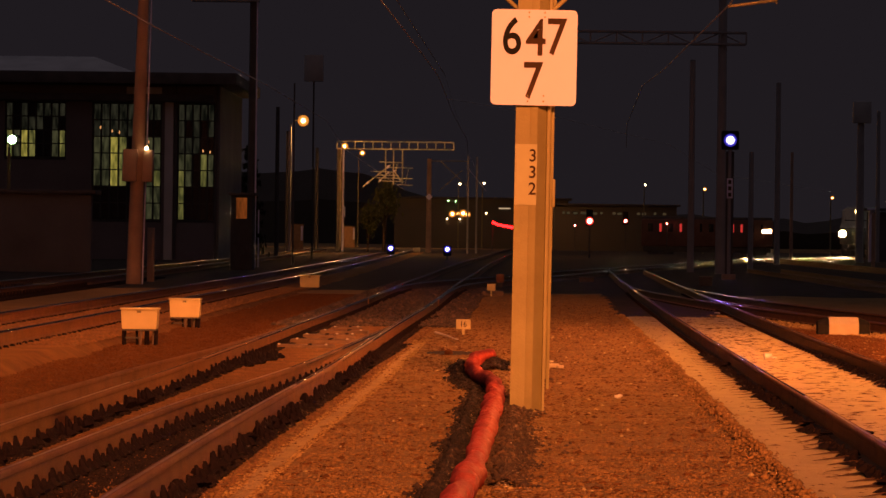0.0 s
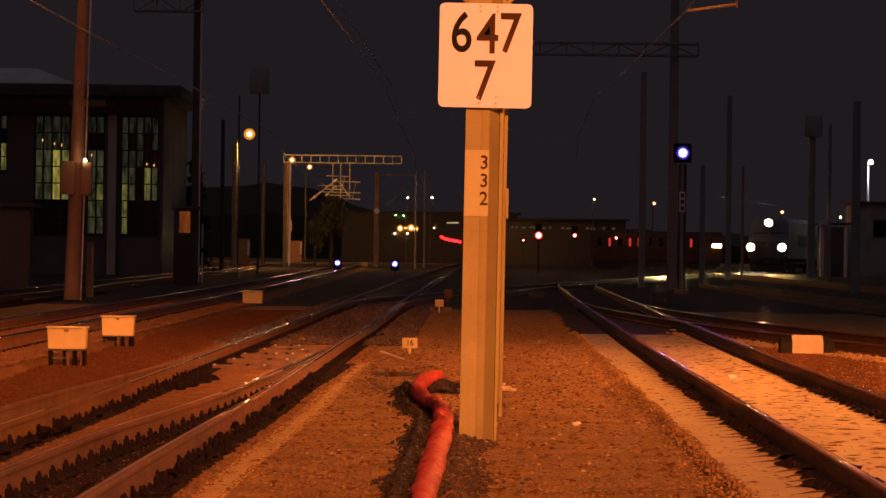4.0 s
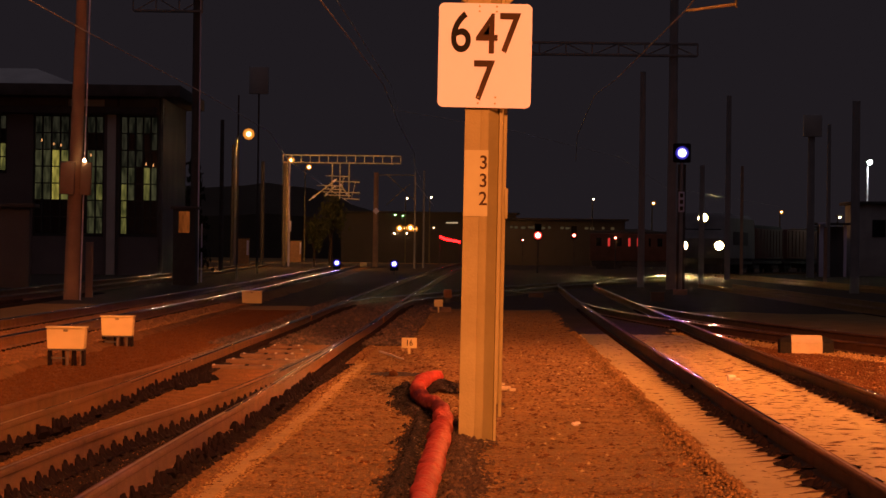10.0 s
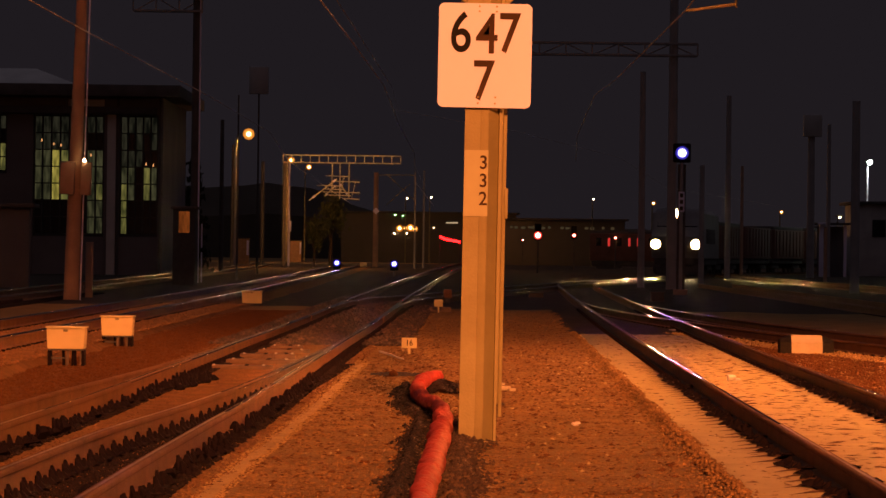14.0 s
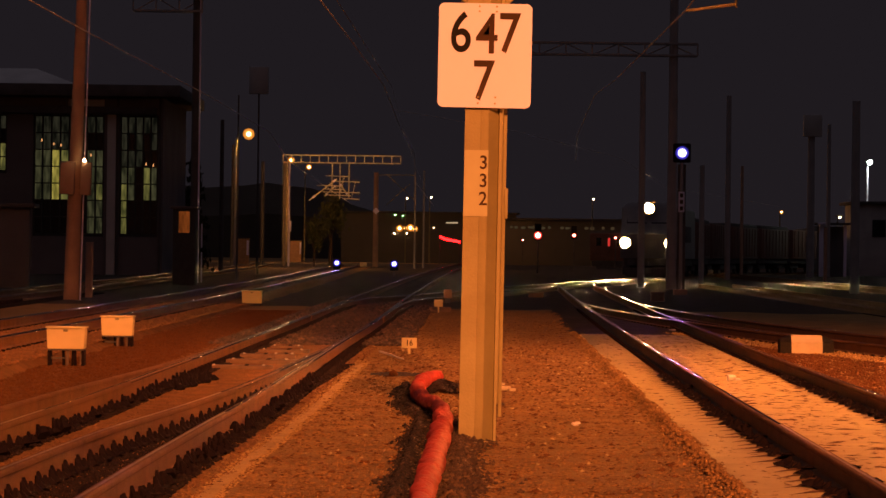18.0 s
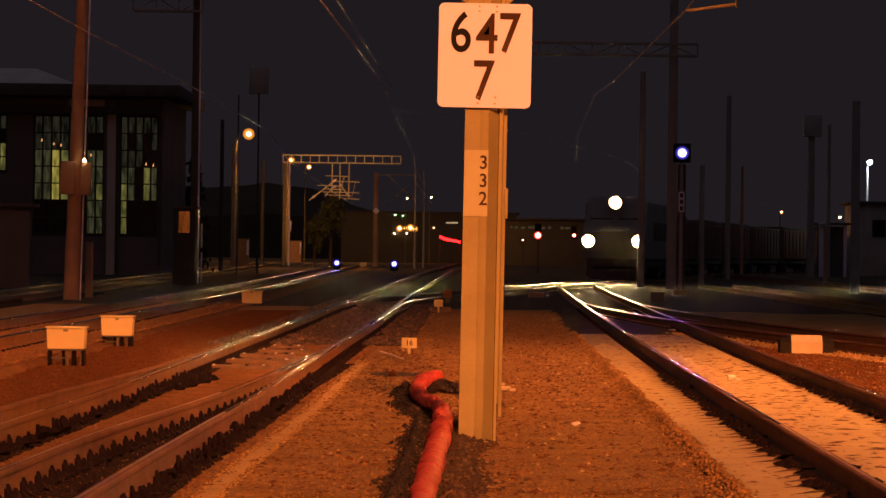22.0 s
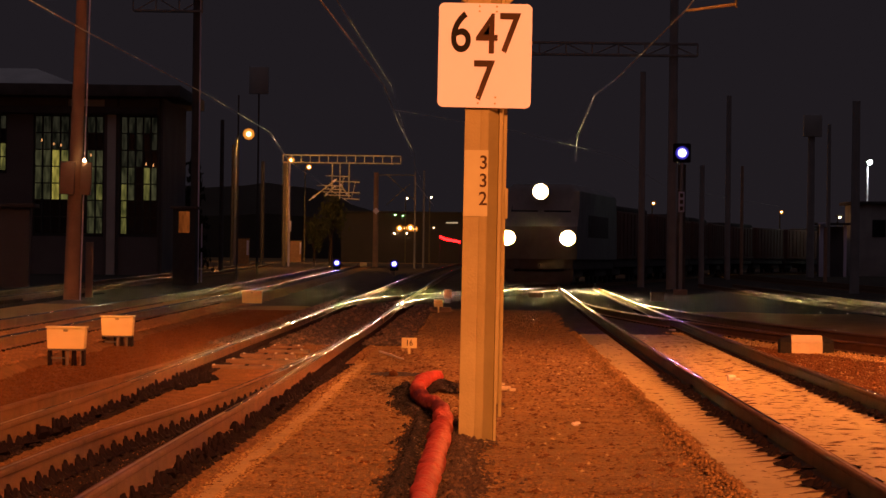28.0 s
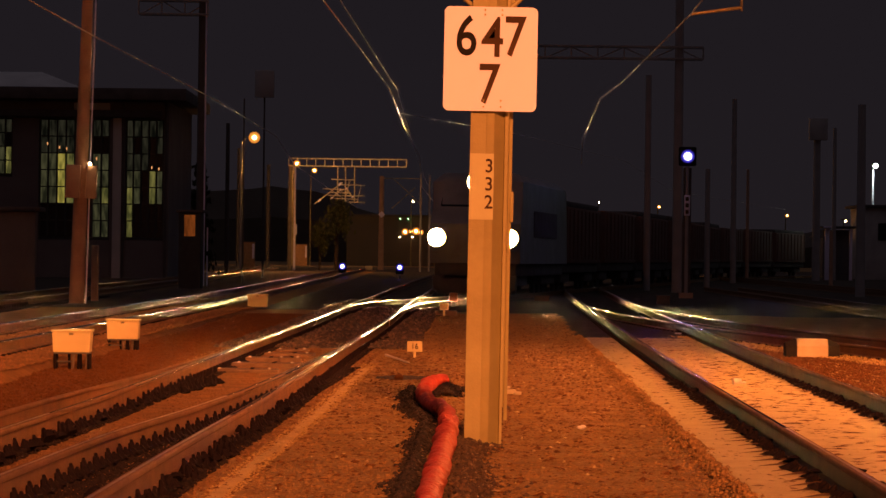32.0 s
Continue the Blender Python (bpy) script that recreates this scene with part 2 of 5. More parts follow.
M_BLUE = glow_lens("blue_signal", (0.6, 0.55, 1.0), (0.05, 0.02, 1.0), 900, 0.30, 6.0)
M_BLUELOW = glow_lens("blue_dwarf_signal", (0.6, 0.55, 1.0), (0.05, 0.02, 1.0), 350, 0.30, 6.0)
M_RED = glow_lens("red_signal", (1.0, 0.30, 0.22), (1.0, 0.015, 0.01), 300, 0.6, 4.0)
M_REDTUBE = glow("red_strip", (1.0, 0.004, 0.004), 22.0)
M_REDPANE = glow("red_glow_pane", (1.0, 0.06, 0.05), 0.5)
M_COOL = glow("cool_lamp", (0.85, 1.0, 0.85), 40)
M_GREEN = glow("green_lamp", (0.45, 1.0, 0.35), 20)
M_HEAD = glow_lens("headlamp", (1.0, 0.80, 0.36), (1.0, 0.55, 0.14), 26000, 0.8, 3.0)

# ---- helpers for building ----


def part(name, bm, material, parent=None, label=""):
    me = bpy.data.meshes.new(name)
    bm.to_mesh(me)
    bm.free()
    me.polygons.foreach_set("use_smooth", [True] * len(me.polygons))
    me.set_sharp_from_angle(angle=radians(38))
    for m in (material if isinstance(material, (list, tuple)) else [material]):
        me.materials.append(m)
    ob = new(name, me)
    if parent:
        ob.parent = parent
    if label:
        ob["label"] = label
    return ob


def thing(name, x, y, z, label, category, rz=0.0, group="", kind="", rx=0.0, ry=0.0):
    ob = new(name)
    ob.empty_display_size = 0.1
    ob.matrix_world = pose(x, y, z, rx, ry, rz)
    return tagged(ob, label, category, group, kind)


def box(bm, c, s, bevel=0.0, rz=0.0):
    """A box by its centre and size, its edges rounded."""
    r = bmesh.ops.create_cube(bm, size=1.0, matrix=Matrix.Translation(c) @ Matrix.Rotation(rz, 4, "Z") @ Matrix.Diagonal((*s, 1)))
    if bevel:
        edges = list({e for v in r["verts"] for e in v.link_edges})
        bmesh.ops.bevel(bm, geom=edges, offset=bevel, segments=2, affect="EDGES", profile=0.5)
    return bm


def rod(bm, a, b, r0, r1=None, seg=10):
    """A tapered rod between two points."""
    a, b = Vector(a), Vector(b)
    d = b - a
    m = Matrix.Translation((a + b) / 2) @ d.to_track_quat("Z", "Y").to_matrix().to_4x4()
    bmesh.ops.create_cone(bm, cap_ends=True, segments=seg, radius1=r0, radius2=r0 if r1 is None else r1, depth=d.length, matrix=m)
    return bm


def ball(bm, c, r, seg=12, squash=1.0):
    bmesh.ops.create_uvsphere(bm, u_segments=seg, v_segments=max(6, seg // 2), radius=r,
                              matrix=Matrix.Translation(c) @ Matrix.Diagonal((1, 1, squash, 1)))
    return bm


def sweep(bm, profile, line, mats=None, close=True, cap=True):
    """Sweep a cross-section (side, up) along a line of points. mats: slot of each face of the section."""
    rows = []
    for i, p in enumerate(line):
        p = Vector(p)
        d = Vector(line[min(i + 1, len(line) - 1)]) - Vector(line[max(i - 1, 0)])
        d.z = 0
        d.normalize()
        side = Vector((d.y, -d.x, 0))
        rows.append([bm.verts.new(p + side * u + Vector((0, 0, v))) for u, v in profile])
    n = len(profile)
    for a, b in zip(rows, rows[1:]):
        for k in range(n if close else n - 1):
            f = bm.faces.new((a[k], b[k], b[(k + 1) % n], a[(k + 1) % n]))
            if mats:
                f.material_index = mats[k]
    if cap and close:
        bm.faces.new(rows[0])
        bm.faces.new(rows[-1][::-1])
    return bm


def tube(bm, pts, r, seg=6):
    """A round tube through points in space."""
    rows = []
    for i, p in enumerate(pts):
        p = Vector(p)
        d = (Vector(pts[min(i + 1, len(pts) - 1)]) - Vector(pts[max(i - 1, 0)])).normalized()
        q = d.to_track_quat("Z", "Y")
        rr = r(i) if callable(r) else r
        rows.append([bm.verts.new(p + q @ Vector((rr * math.cos(6.2832 * k / seg), rr * math.sin(6.2832 * k / seg), 0))) for k in range(seg)])
    for a, b in zip(rows, rows[1:]):
        for k in range(seg):
            bm.faces.new((a[k], a[(k + 1) % seg], b[(k + 1) % seg], b[k]))
    bm.faces.new(rows[0][::-1])
    bm.faces.new(rows[-1])
    return bm


def text_mesh(body, size, squeeze=1.0, depth=0.002):
    """Lettering as a mesh, upright in the xz plane, facing -y, centred on its origin."""
    cu = bpy.data.curves.new("lettering", "FONT")
    cu.body, cu.size, cu.align_x, cu.align_y, cu.extrude = body, size, "CENTER", "CENTER", depth
    cu.offset = size * 0.011
    tmp = new("lettering", cu)
    dg = bpy.context.evaluated_depsgraph_get()
    me = bpy.data.meshes.new_from_object(tmp.evaluated_get(dg))
    bpy.data.objects.remove(tmp)
    me.transform(Matrix.Rotation(radians(90), 4, "X") @ Matrix.Diagonal((squeeze, 1, 1, 1)))
    return me


def letters(body, size, x, y, z, material, parent, squeeze=1.0):
    me = text_mesh(body, size, squeeze)
    me.materials.clear()
    me.materials.append(material)
    ob = new("lettering", me)
    ob.parent = parent
    ob.location = (x, y, z)
    return ob


def smooth_line(points, step=1.0):
    """A smooth line (x over y) through a few points of the plan, with its heights."""
    p = np.array(points, float)
    t = np.concatenate([[0], np.cumsum(np.hypot(*np.diff(p[:, :2], axis=0).T))])
    n = len(p)
    out = []
    m = np.zeros_like(p)
    for i in range(n):
        a, b = max(i - 1, 0), min(i + 1, n - 1)
        m[i] = (p[b] - p[a]) / (t[b] - t[a])
    for i in range(n - 1):
        h = t[i + 1] - t[i]
        k = max(1, int(h / step))
        for j in range(k):
            u = j / k
            out.append((2 * u**3 - 3 * u**2 + 1) * p[i] + (u**3 - 2 * u**2 + u) * h * m[i] + (-2 * u**3 + 3 * u**2) * p[i + 1] + (u**3 - u**2) * h * m[i + 1])
    out.append(p[-1])
    return np.array(out)


def offset_line(line, off, z=0.0):
    d = np.gradient(line, axis=0)
    d[:, 2] = 0
    d /= np.linalg.norm(d, axis=1)[:, None]
    o = line.copy()
    o[:, 0] += d[:, 1] * off
    o[:, 1] -= d[:, 0] * off
    o[:, 2] += z
    return o


# ---- plan of the tracks (x, y, base height) ----
def rise(y):
    """The yard climbs gently away from the mast: height of the ground at a plan distance."""
    return np.interp(y, (45, 150, 300), (0.0, 0.19, 0.37))


def laid(points, step=1.0):
    line = smooth_line(points, step)
    line[:, 2] += rise(line[:, 1])
    return line


CROSS = [(-1.99, 70, 0), (-1.88, 80, 0), (-1.48, 93, 0), (-0.1, 104, 0), (0.86, 110.8, 0), (3.9, 134, 0), (6.6, 152, 0), (9.54, 170, 0), (13.3, 197, 0), (18.1, 227, 0), (27.8, 265, 0), (48, 322, 0), (84, 400, 0), (130, 480, 0)]
LINE_LEFT = laid([(-2.78, 8, 0), (-2.68, 20, 0), (-2.59, 26, 0), (-2.49, 31, 0), (-2.41, 38.7, 0), (-2.29, 50, 0), (-2.13, 60, 0), (-2.0, 71, 0), (-1.91, 83, 0), (-1.75, 101, 0), (-1.53, 117, 0), (-1.25, 142, 0), (-0.75, 180, 0), (0.0, 229, 0), (1.2, 300, 0), (4.0, 480, 0)])
LINE_CROSS = laid(CROSS)
LINE_RIGHT = laid([(3.15, 8, 0), (3.37, 20, 0), (3.57, 33, 0), (3.77, 46, 0), (4.01, 62, 0), (4.5, 90, 0), (5.1, 120, 0), (5.75, 144, 0), (7.0, 156, 0)])
LINE_RIGHT2 = laid([(11.6, 30, 0), (9.2, 42, 0), (7.6, 52.4, 0), (6.45, 61, 0), (5.5, 70.6, 0), (4.95, 79, 0), (4.62, 87, 0), (4.55, 95, 0)])
LINE_OUTER = laid([(-7.0, 20, 0.12), (-6.9, 45, 0.12), (-6.85, 72, 0.09), (-6.85, 95, 0.06), (-6.85, 120, 0.05), (-7.1, 180, 0.05), (-8.0, 300, 0.05)])
LINE_FARLEFT = laid([(-12.0, 60, 0.05), (-12.2, 100, 0.05), (-12.45, 127, 0.05), (-12.97, 174, 0.05), (-14.7, 257, 0.05), (-15.9, 300, 0.05)])
LINE_SIDING = laid([(18.3, 90, 0), (18.35, 134, 0), (18.35, 155, 0), (18.5, 193, 0), (19.0, 246, 0)])
LINE_LOOP = laid([(12.1, 64, 0), (12.12, 98, 0), (12.15, 117, 0), (12.2, 150, 0)])

# ---- ground ----


def make_ground():
    bm = bmesh.new()
    ys = [-120, -60, -20, 0, 10, 20, 30, 45, 60, 80, 110, 150, 220, 300, 500, 900, 1800, 3000]
    xs = [-2500, -700, -200, -80, -40, -20, -10, -4, 0, 4, 10, 20, 40, 80, 200, 700, 2500]
    g = [[bm.verts.new((x, y, rise(y))) for x in xs] for y in ys]
    for a, b in zip(g, g[1:]):
        for i in range(len(xs) - 1):
            bm.faces.new((a[i], a[i + 1], b[i + 1], b[i]))
    return tagged(part("ground", bm, M_GROUND), "brown trodden gravel and earth between the railway tracks", "ground", kind="structure")


make_ground()


def ribbon(name, line, y0, y1, left, right, z, material, label, skirt=0.25):
    """A low bank of ballast along a track, its edges uneven."""
    pts = [p for p in line if y0 <= p[1] <= y1]
    bm = bmesh.new()
    prev = None
    fine = smooth_line(pts, 0.5)
    for i, p in enumerate(fine):
        a = noise.noise((i * 0.35, left, 3.1)) * min(0.16, skirt * 0.6)
        b = noise.noise((i * 0.35, right, 8.7)) * min(0.16, skirt * 0.6)
        x0, x1 = p[0] + left + a, p[0] + right + b
        row = [bm.verts.new(v) for v in ((x0 - skirt, p[1], rise(p[1]) - 0.02), (x0, p[1], p[2] + z), (x1, p[1], p[2] + z), (x1 + skirt, p[1], rise(p[1]) - 0.02))]
        if prev:
            for k in range(3):
                bm.faces.new((prev[k], prev[k + 1], row[k + 1], row[k]))
        prev = row
    return tagged(part(name, bm, material), label, "ballast", kind="structure")


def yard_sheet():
    """A dark sheet keeps the station throat as dim as unlit ground; its near edge runs raggedly across the tracks."""
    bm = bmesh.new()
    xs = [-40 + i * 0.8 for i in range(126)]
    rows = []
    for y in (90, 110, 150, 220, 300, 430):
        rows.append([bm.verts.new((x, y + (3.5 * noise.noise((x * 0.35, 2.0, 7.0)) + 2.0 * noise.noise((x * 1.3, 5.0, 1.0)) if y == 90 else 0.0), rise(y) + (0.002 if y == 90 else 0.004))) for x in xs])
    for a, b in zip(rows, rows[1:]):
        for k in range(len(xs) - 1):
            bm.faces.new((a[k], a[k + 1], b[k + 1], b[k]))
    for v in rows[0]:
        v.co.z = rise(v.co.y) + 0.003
    return tagged(part("yard_ground", bm, M_DARKGROUND), "dark ballast across the station throat, coloured as dim unlit ground", "ground", kind="structure")


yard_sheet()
ribbon("ballast_bed_right", LINE_RIGHT, 12, 64.5, -1.40, 0.92, 0.012, M_BALLAST, "bed of pale fresh crushed-stone ballast under a track", 0.05)
ribbon("ballast_bed_right_far", LINE_RIGHT, 64, 156, -1.5, 1.8, 0.008, M_DARKGROUND, "bed of dark ballast under the turnout")
ribbon("ballast_bed_right_side", LINE_RIGHT2, 36, 64, -1.5, 1.8, 0.010, M_EDGE, "bed of pale fresh ballast under a side track")
ribbon("ballast_bed_left", LINE_LEFT, 10, 84.5, -1.3, 1.0, 0.006, M_WORN, "bed of worn ballast under the turnout track")
ribbon("ballast_edge_left", LINE_LEFT, 10, 46, 1.18, 1.26, 0.009, M_EDGE, "narrow strip of pale fresh ballast along the turnout", 0.06)
ribbon("verge_ground", LINE_LEFT, 16, 86, -3.05, -1.45, 0.002, M_VERGE, "reddish brown gravel verge beside the turnout", 0.35)
ribbon("ballast_bed_left_far", LINE_LEFT, 84, 300, -1.5, 1.5, 0.007, M_DARKGROUND, "bed of dark ballast beyond the turnout")
ribbon("ballast_bed_cross", LINE_CROSS, 84, 400, -1.6, 1.6, 0.010, M_DARKGROUND, "bed of dark ballast under the crossover")
ribbon("ballast_bed_outer", LINE_OUTER, 22, 298, -1.6, 1.5, 0.0, M_WORN, "raised bed of pale ballast under the outer track")

# ---- rails, sleepers and clips ----
RAIL = [(-0.075, 0.0), (-0.075, 0.012), (-0.030, 0.034), (-0.025, 0.128), (-0.036, 0.140), (-0.036, 0.154), (-0.0345, 0.1615), (-0.030, 0.168), (-0.0235, 0.1715), (-0.012, 0.1735),
        (0.010, 0.1735), (0.0235, 0.1715), (0.030, 0.168), (0.0345, 0.1615), (0.036, 0.154), (0.036, 0.140), (0.025, 0.128), (0.030, 0.034), (0.075, 0.012), (0.075, 0.0)]
RAIL = [(u * 1.12, v * 1.06) for u, v in RAIL]
RAIL_FACES = [0, 0, 0, 0, 0, 3, 4, 4, 2, 1, 2, 4, 4, 3, 0, 0, 0, 0, 0, 0]


def rail(parent, line, off, bright=0.0, gloss_from=62.0, corner=8.0):
    """One rail; its running band and rounded corners turn glossy beyond plan distances set by where glints should show.
    """
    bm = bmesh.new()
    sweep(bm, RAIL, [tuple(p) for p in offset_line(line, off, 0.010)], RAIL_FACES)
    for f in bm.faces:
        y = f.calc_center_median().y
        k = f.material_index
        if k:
            f.material_index = (3, 4, 4, 4)[k - 1] if y > gloss_from else (1 if y > bright else 2, 2 if y > bright + corner - 8 else 0, 4 if y > bright + corner - 8 else 0, 4 if y > bright + corner else 0)[k - 1]
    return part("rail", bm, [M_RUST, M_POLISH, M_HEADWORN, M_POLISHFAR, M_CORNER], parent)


def sleeper_mesh():
    bm = bmesh.new()
    box(bm, (0, 0, -0.08), (2.5, 0.26, 0.19), 0.025)
    for x in (-0.75, 0.75):
        box(bm, (x, 0, 0.012), (0.42, 0.2, 0.02), 0.005)
    me = bpy.data.meshes.new("sleeper")
    bm.to_mesh(me)
    bm.free()
    me.materials.append(M_SLEEPER)
    return me


def clip_bm(bm, x=0.0, y=0.0, z=0.0, turn=0.0):
    """A rail fastening: base rib, oily bolts and the spring's two ends on the rail's foot."""
    c, s = math.cos(turn), math.sin(turn)

    def w(u, v, h):
        return (x + u * c - v * s, y + u * s + v * c, z + h)
    box(bm, w(0.125, 0, 0.012), (0.13, 0.16, 0.024), 0.0, turn)
    rod(bm, w(0.135, 0.00, 0.0), w(0.112, 0.03, 0.108), 0.042, 0.011, 5)
    rod(bm, w(0.15, -0.11, 0.0), w(0.12, -0.09, 0.090), 0.040, 0.011, 5)
    rod(bm, w(0.15, 0.12, 0.0), w(0.14, 0.14, 0.078), 0.046, 0.011, 5)
    rod(bm, w(0.17, -0.22, 0.0), w(0.15, -0.20, 0.062), 0.060, 0.016, 5)
    rod(bm, w(0.16, 0.24, 0.0), w(0.15, 0.25, 0.054), 0.064, 0.016, 5)
    return bm


def clip_mesh():
    bm = bmesh.new()
    clip_bm(bm)
    me = bpy.data.meshes.new("rail_clip")
    bm.to_mesh(me)
    bm.free()
    me.materials.append(M_CLIP)
    return me


SLEEPER, CLIP = sleeper_mesh(), clip_mesh()


def every(line, y0, y1, gap=0.6):
    """Places at even steps along a line, with its heading."""
    seg = np.hypot(*np.diff(line[:, :2], axis=0).T)
    t = np.concatenate([[0], np.cumsum(seg)])
    for s in np.arange(0.3, t[-1], gap):
        x, y, z = (np.interp(s, t, line[:, k]) for k in range(3))
        x2, y2 = (np.interp(s + 0.5, t, line[:, k]) for k in range(2))
        if y0 <= y <= y1:
            yield x, y, z, math.atan2(y2 - y, x2 - x) - math.pi / 2


def track(name, line, label, y0, y1, near, rails=(-0.755, 0.755), gap=0.55, bright=0.0, clip_height=1.0, gloss_from=62.0, corner=8.0):
    """A railway track: two rails, sleepers and clips as parts in its near stretch, the rest joined."""
    tr = thing(name, 0, 0, 0, label, "railway track", kind="structure")
    for off in rails:
        rail(tr, np.array([p for p in line if y0 <= p[1] <= y1]), off, bright=bright, gloss_from=gloss_from, corner=corner)
    far = bmesh.new()
    for x, y, z, a in every(line, y0, y1, gap):
        if y > 175:
            continue
        if y <= near:
            ob = new("sleeper", SLEEPER)
            ob.parent = tr
            ob.matrix_local = Matrix.Translation((x, y, z - 0.022 + random.uniform(-0.006, 0.004))) @ Matrix.Rotation(a + random.uniform(-0.006, 0.006), 4, "Z")
        elif y < 110:
            box(far, (x, y, z - 0.105), (2.5, 0.26, 0.19), 0, a)
        for off in rails:
            for side in (0, math.pi):
                px, py = x + math.cos(a) * off, y + math.sin(a) * off
                if y <= near - 4:
                    ob = new("rail_clip", CLIP)
                    ob.parent = tr
                    ob.matrix_local = Matrix.Translation((px, py, z + 0.01)) @ Matrix.Rotation(a + side + random.uniform(-0.35, 0.35), 4, "Z") @ Matrix.Rotation(random.uniform(-0.22, 0.22), 4, "X") @ Matrix.Diagonal((1, 1, clip_height * random.uniform(0.65, 1.2), 1))
                elif y < 90:
                    cx = math.cos(a + side)
                    rod(far, (px + 0.13 * cx, py + 0.13 * math.sin(a + side), z), (px + 0.13 * cx, py + 0.13 * math.sin(a + side), z + 0.10 * clip_height), 0.04, 0.025, 4)
    if len(far.verts):
        tagged(part("track_fastenings", far, M_CLIP, tr, "distant dark sleepers and rail fastenings"), kind="stuff")
    else:
        far.free()
    return tr


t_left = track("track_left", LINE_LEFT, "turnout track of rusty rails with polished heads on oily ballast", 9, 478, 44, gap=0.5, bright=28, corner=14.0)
track("track_right", LINE_RIGHT, "track of rusty rails on pale fresh ballast beside the mast", 9, 156, 46, bright=27, clip_height=0.6, gloss_from=200.0, corner=52.0)
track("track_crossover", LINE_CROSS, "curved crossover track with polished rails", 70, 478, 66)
track("track_right_side", LINE_RIGHT2, "side track joining a turnout", 30, 92, 30, bright=40.0, gloss_from=200.0, clip_height=0.4, corner=40.0)
track("track_outer", LINE_OUTER, "outer track on a slightly raised ballast bed", 20, 298, 30, gloss_from=30.0, clip_height=0.3)
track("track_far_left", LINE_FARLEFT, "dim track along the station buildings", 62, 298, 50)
track("track_siding", LINE_SIDING, "dim siding track far from the mast", 92, 246, 50, gloss_from=400.0, corner=400.0)
track("track_loop", LINE_LOOP, "dim short stub track in dark ballast", 64, 150, 50, clip_height=0.3, gloss_from=400.0, corner=400.0)

# the closing rail, its frog and the check rail of the turnout on the left
FROG = smooth_line([(-2.92, 12, 0), (-2.70, 20, 0), (-2.53, 25, 0), (-2.28, 28.9, 0), (-2.09, 32.5, 0), (-1.98, 35.5, 0), (-1.86, 39.5, 0), (-1.72, 45, 0), (-1.63, 48, 0)], 0.6)
bm = bmesh.new()
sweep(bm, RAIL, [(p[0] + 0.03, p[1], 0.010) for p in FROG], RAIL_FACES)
# gloss starts at plan distances picked for the glints
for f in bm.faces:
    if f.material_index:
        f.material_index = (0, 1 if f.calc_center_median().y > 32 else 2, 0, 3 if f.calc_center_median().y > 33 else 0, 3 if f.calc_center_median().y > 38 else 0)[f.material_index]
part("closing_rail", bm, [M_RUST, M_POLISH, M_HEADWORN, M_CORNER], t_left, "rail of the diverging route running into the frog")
bm = bmesh.new()
for x, y, z, a in every(FROG, 12, 45):
    for side in (0, math.pi):
        clip_bm(bm, x, y, 0.01, a + side)
tagged(part("closing_rail_clips", bm, M_CLIP, t_left, "oily fastenings of the closing rail"), kind="stuff")
CHECK = smooth_line([(-3.95, 24, 0), (-3.82, 29, 0), (-3.72, 32.6, 0), (-3.55, 36.5, 0), (-3.37, 41.2, 0), (-3.22, 47, 0)], 0.6)
bm = bmesh.new()
sweep(bm, [(u, v * 0.8) for u, v in RAIL], [(p[0], p[1], 0.008) for p in CHECK])
part("stock_rail", bm, M_RUST, t_left, "rusty rail diverging beside the stock rail")
# timber bearers and the point machine's covers between the rails
for i, (x, y, w, h, turn) in enumerate([(-2.62, 43.8, 0.85, 0.05, 2), (-2.45, 45.9, 0.95, 0.065, -1.5), (-2.58, 48.2, 0.6, 0.07, 1), (-2.38, 50.9, 0.75, 0.06, -2), (-2.45, 53.4, 0.5, 0.05, 3), (-2.2, 47.0, 0.3, 0.11, 4)]):
    cover = thing("bearer_cover", x, y, 0.004, "worn brown cover plate over a turnout bearer between rails", "cover plate", rz=turn, group="turnout covers")
    part("plate", box(bmesh.new(), (0, 0, h * 0.5), (w, 0.42, h), 0.008), M_TIMBER, cover)
    for u in (-0.4, 0.36):
        part("bolt", rod(bmesh.new(), (w * u, -0.12, h), (w * u, -0.12, h + 0.018), 0.022, 0.018, 6), M_PIPE, cover, "worn shiny bolt")
    part("strap", box(bmesh.new(), (w * 0.1, 0, h + 0.006), (0.05, 0.40, 0.012), 0.003), M_CLIP, cover)

lock = thing("point_lock", -2.82, 38.6, 0, "black oily point locking gear beside the stock rail", "point lock")
for u, v, turn in ((-0.22, -1.6, 0.1), (-0.20, -1.15, -0.2), (-0.18, -0.75, 0.3), (-0.15, -0.3, 0.0), (-0.13, 0.1, -0.3), (-0.10, 0.5, 0.2), (-0.08, 0.95, -0.1), (-0.06, 1.3, 0.2)):
    part("chair", clip_bm(bmesh.new(), u, v, 0.01, turn), M_CLIP, lock)

# ---- stones ----


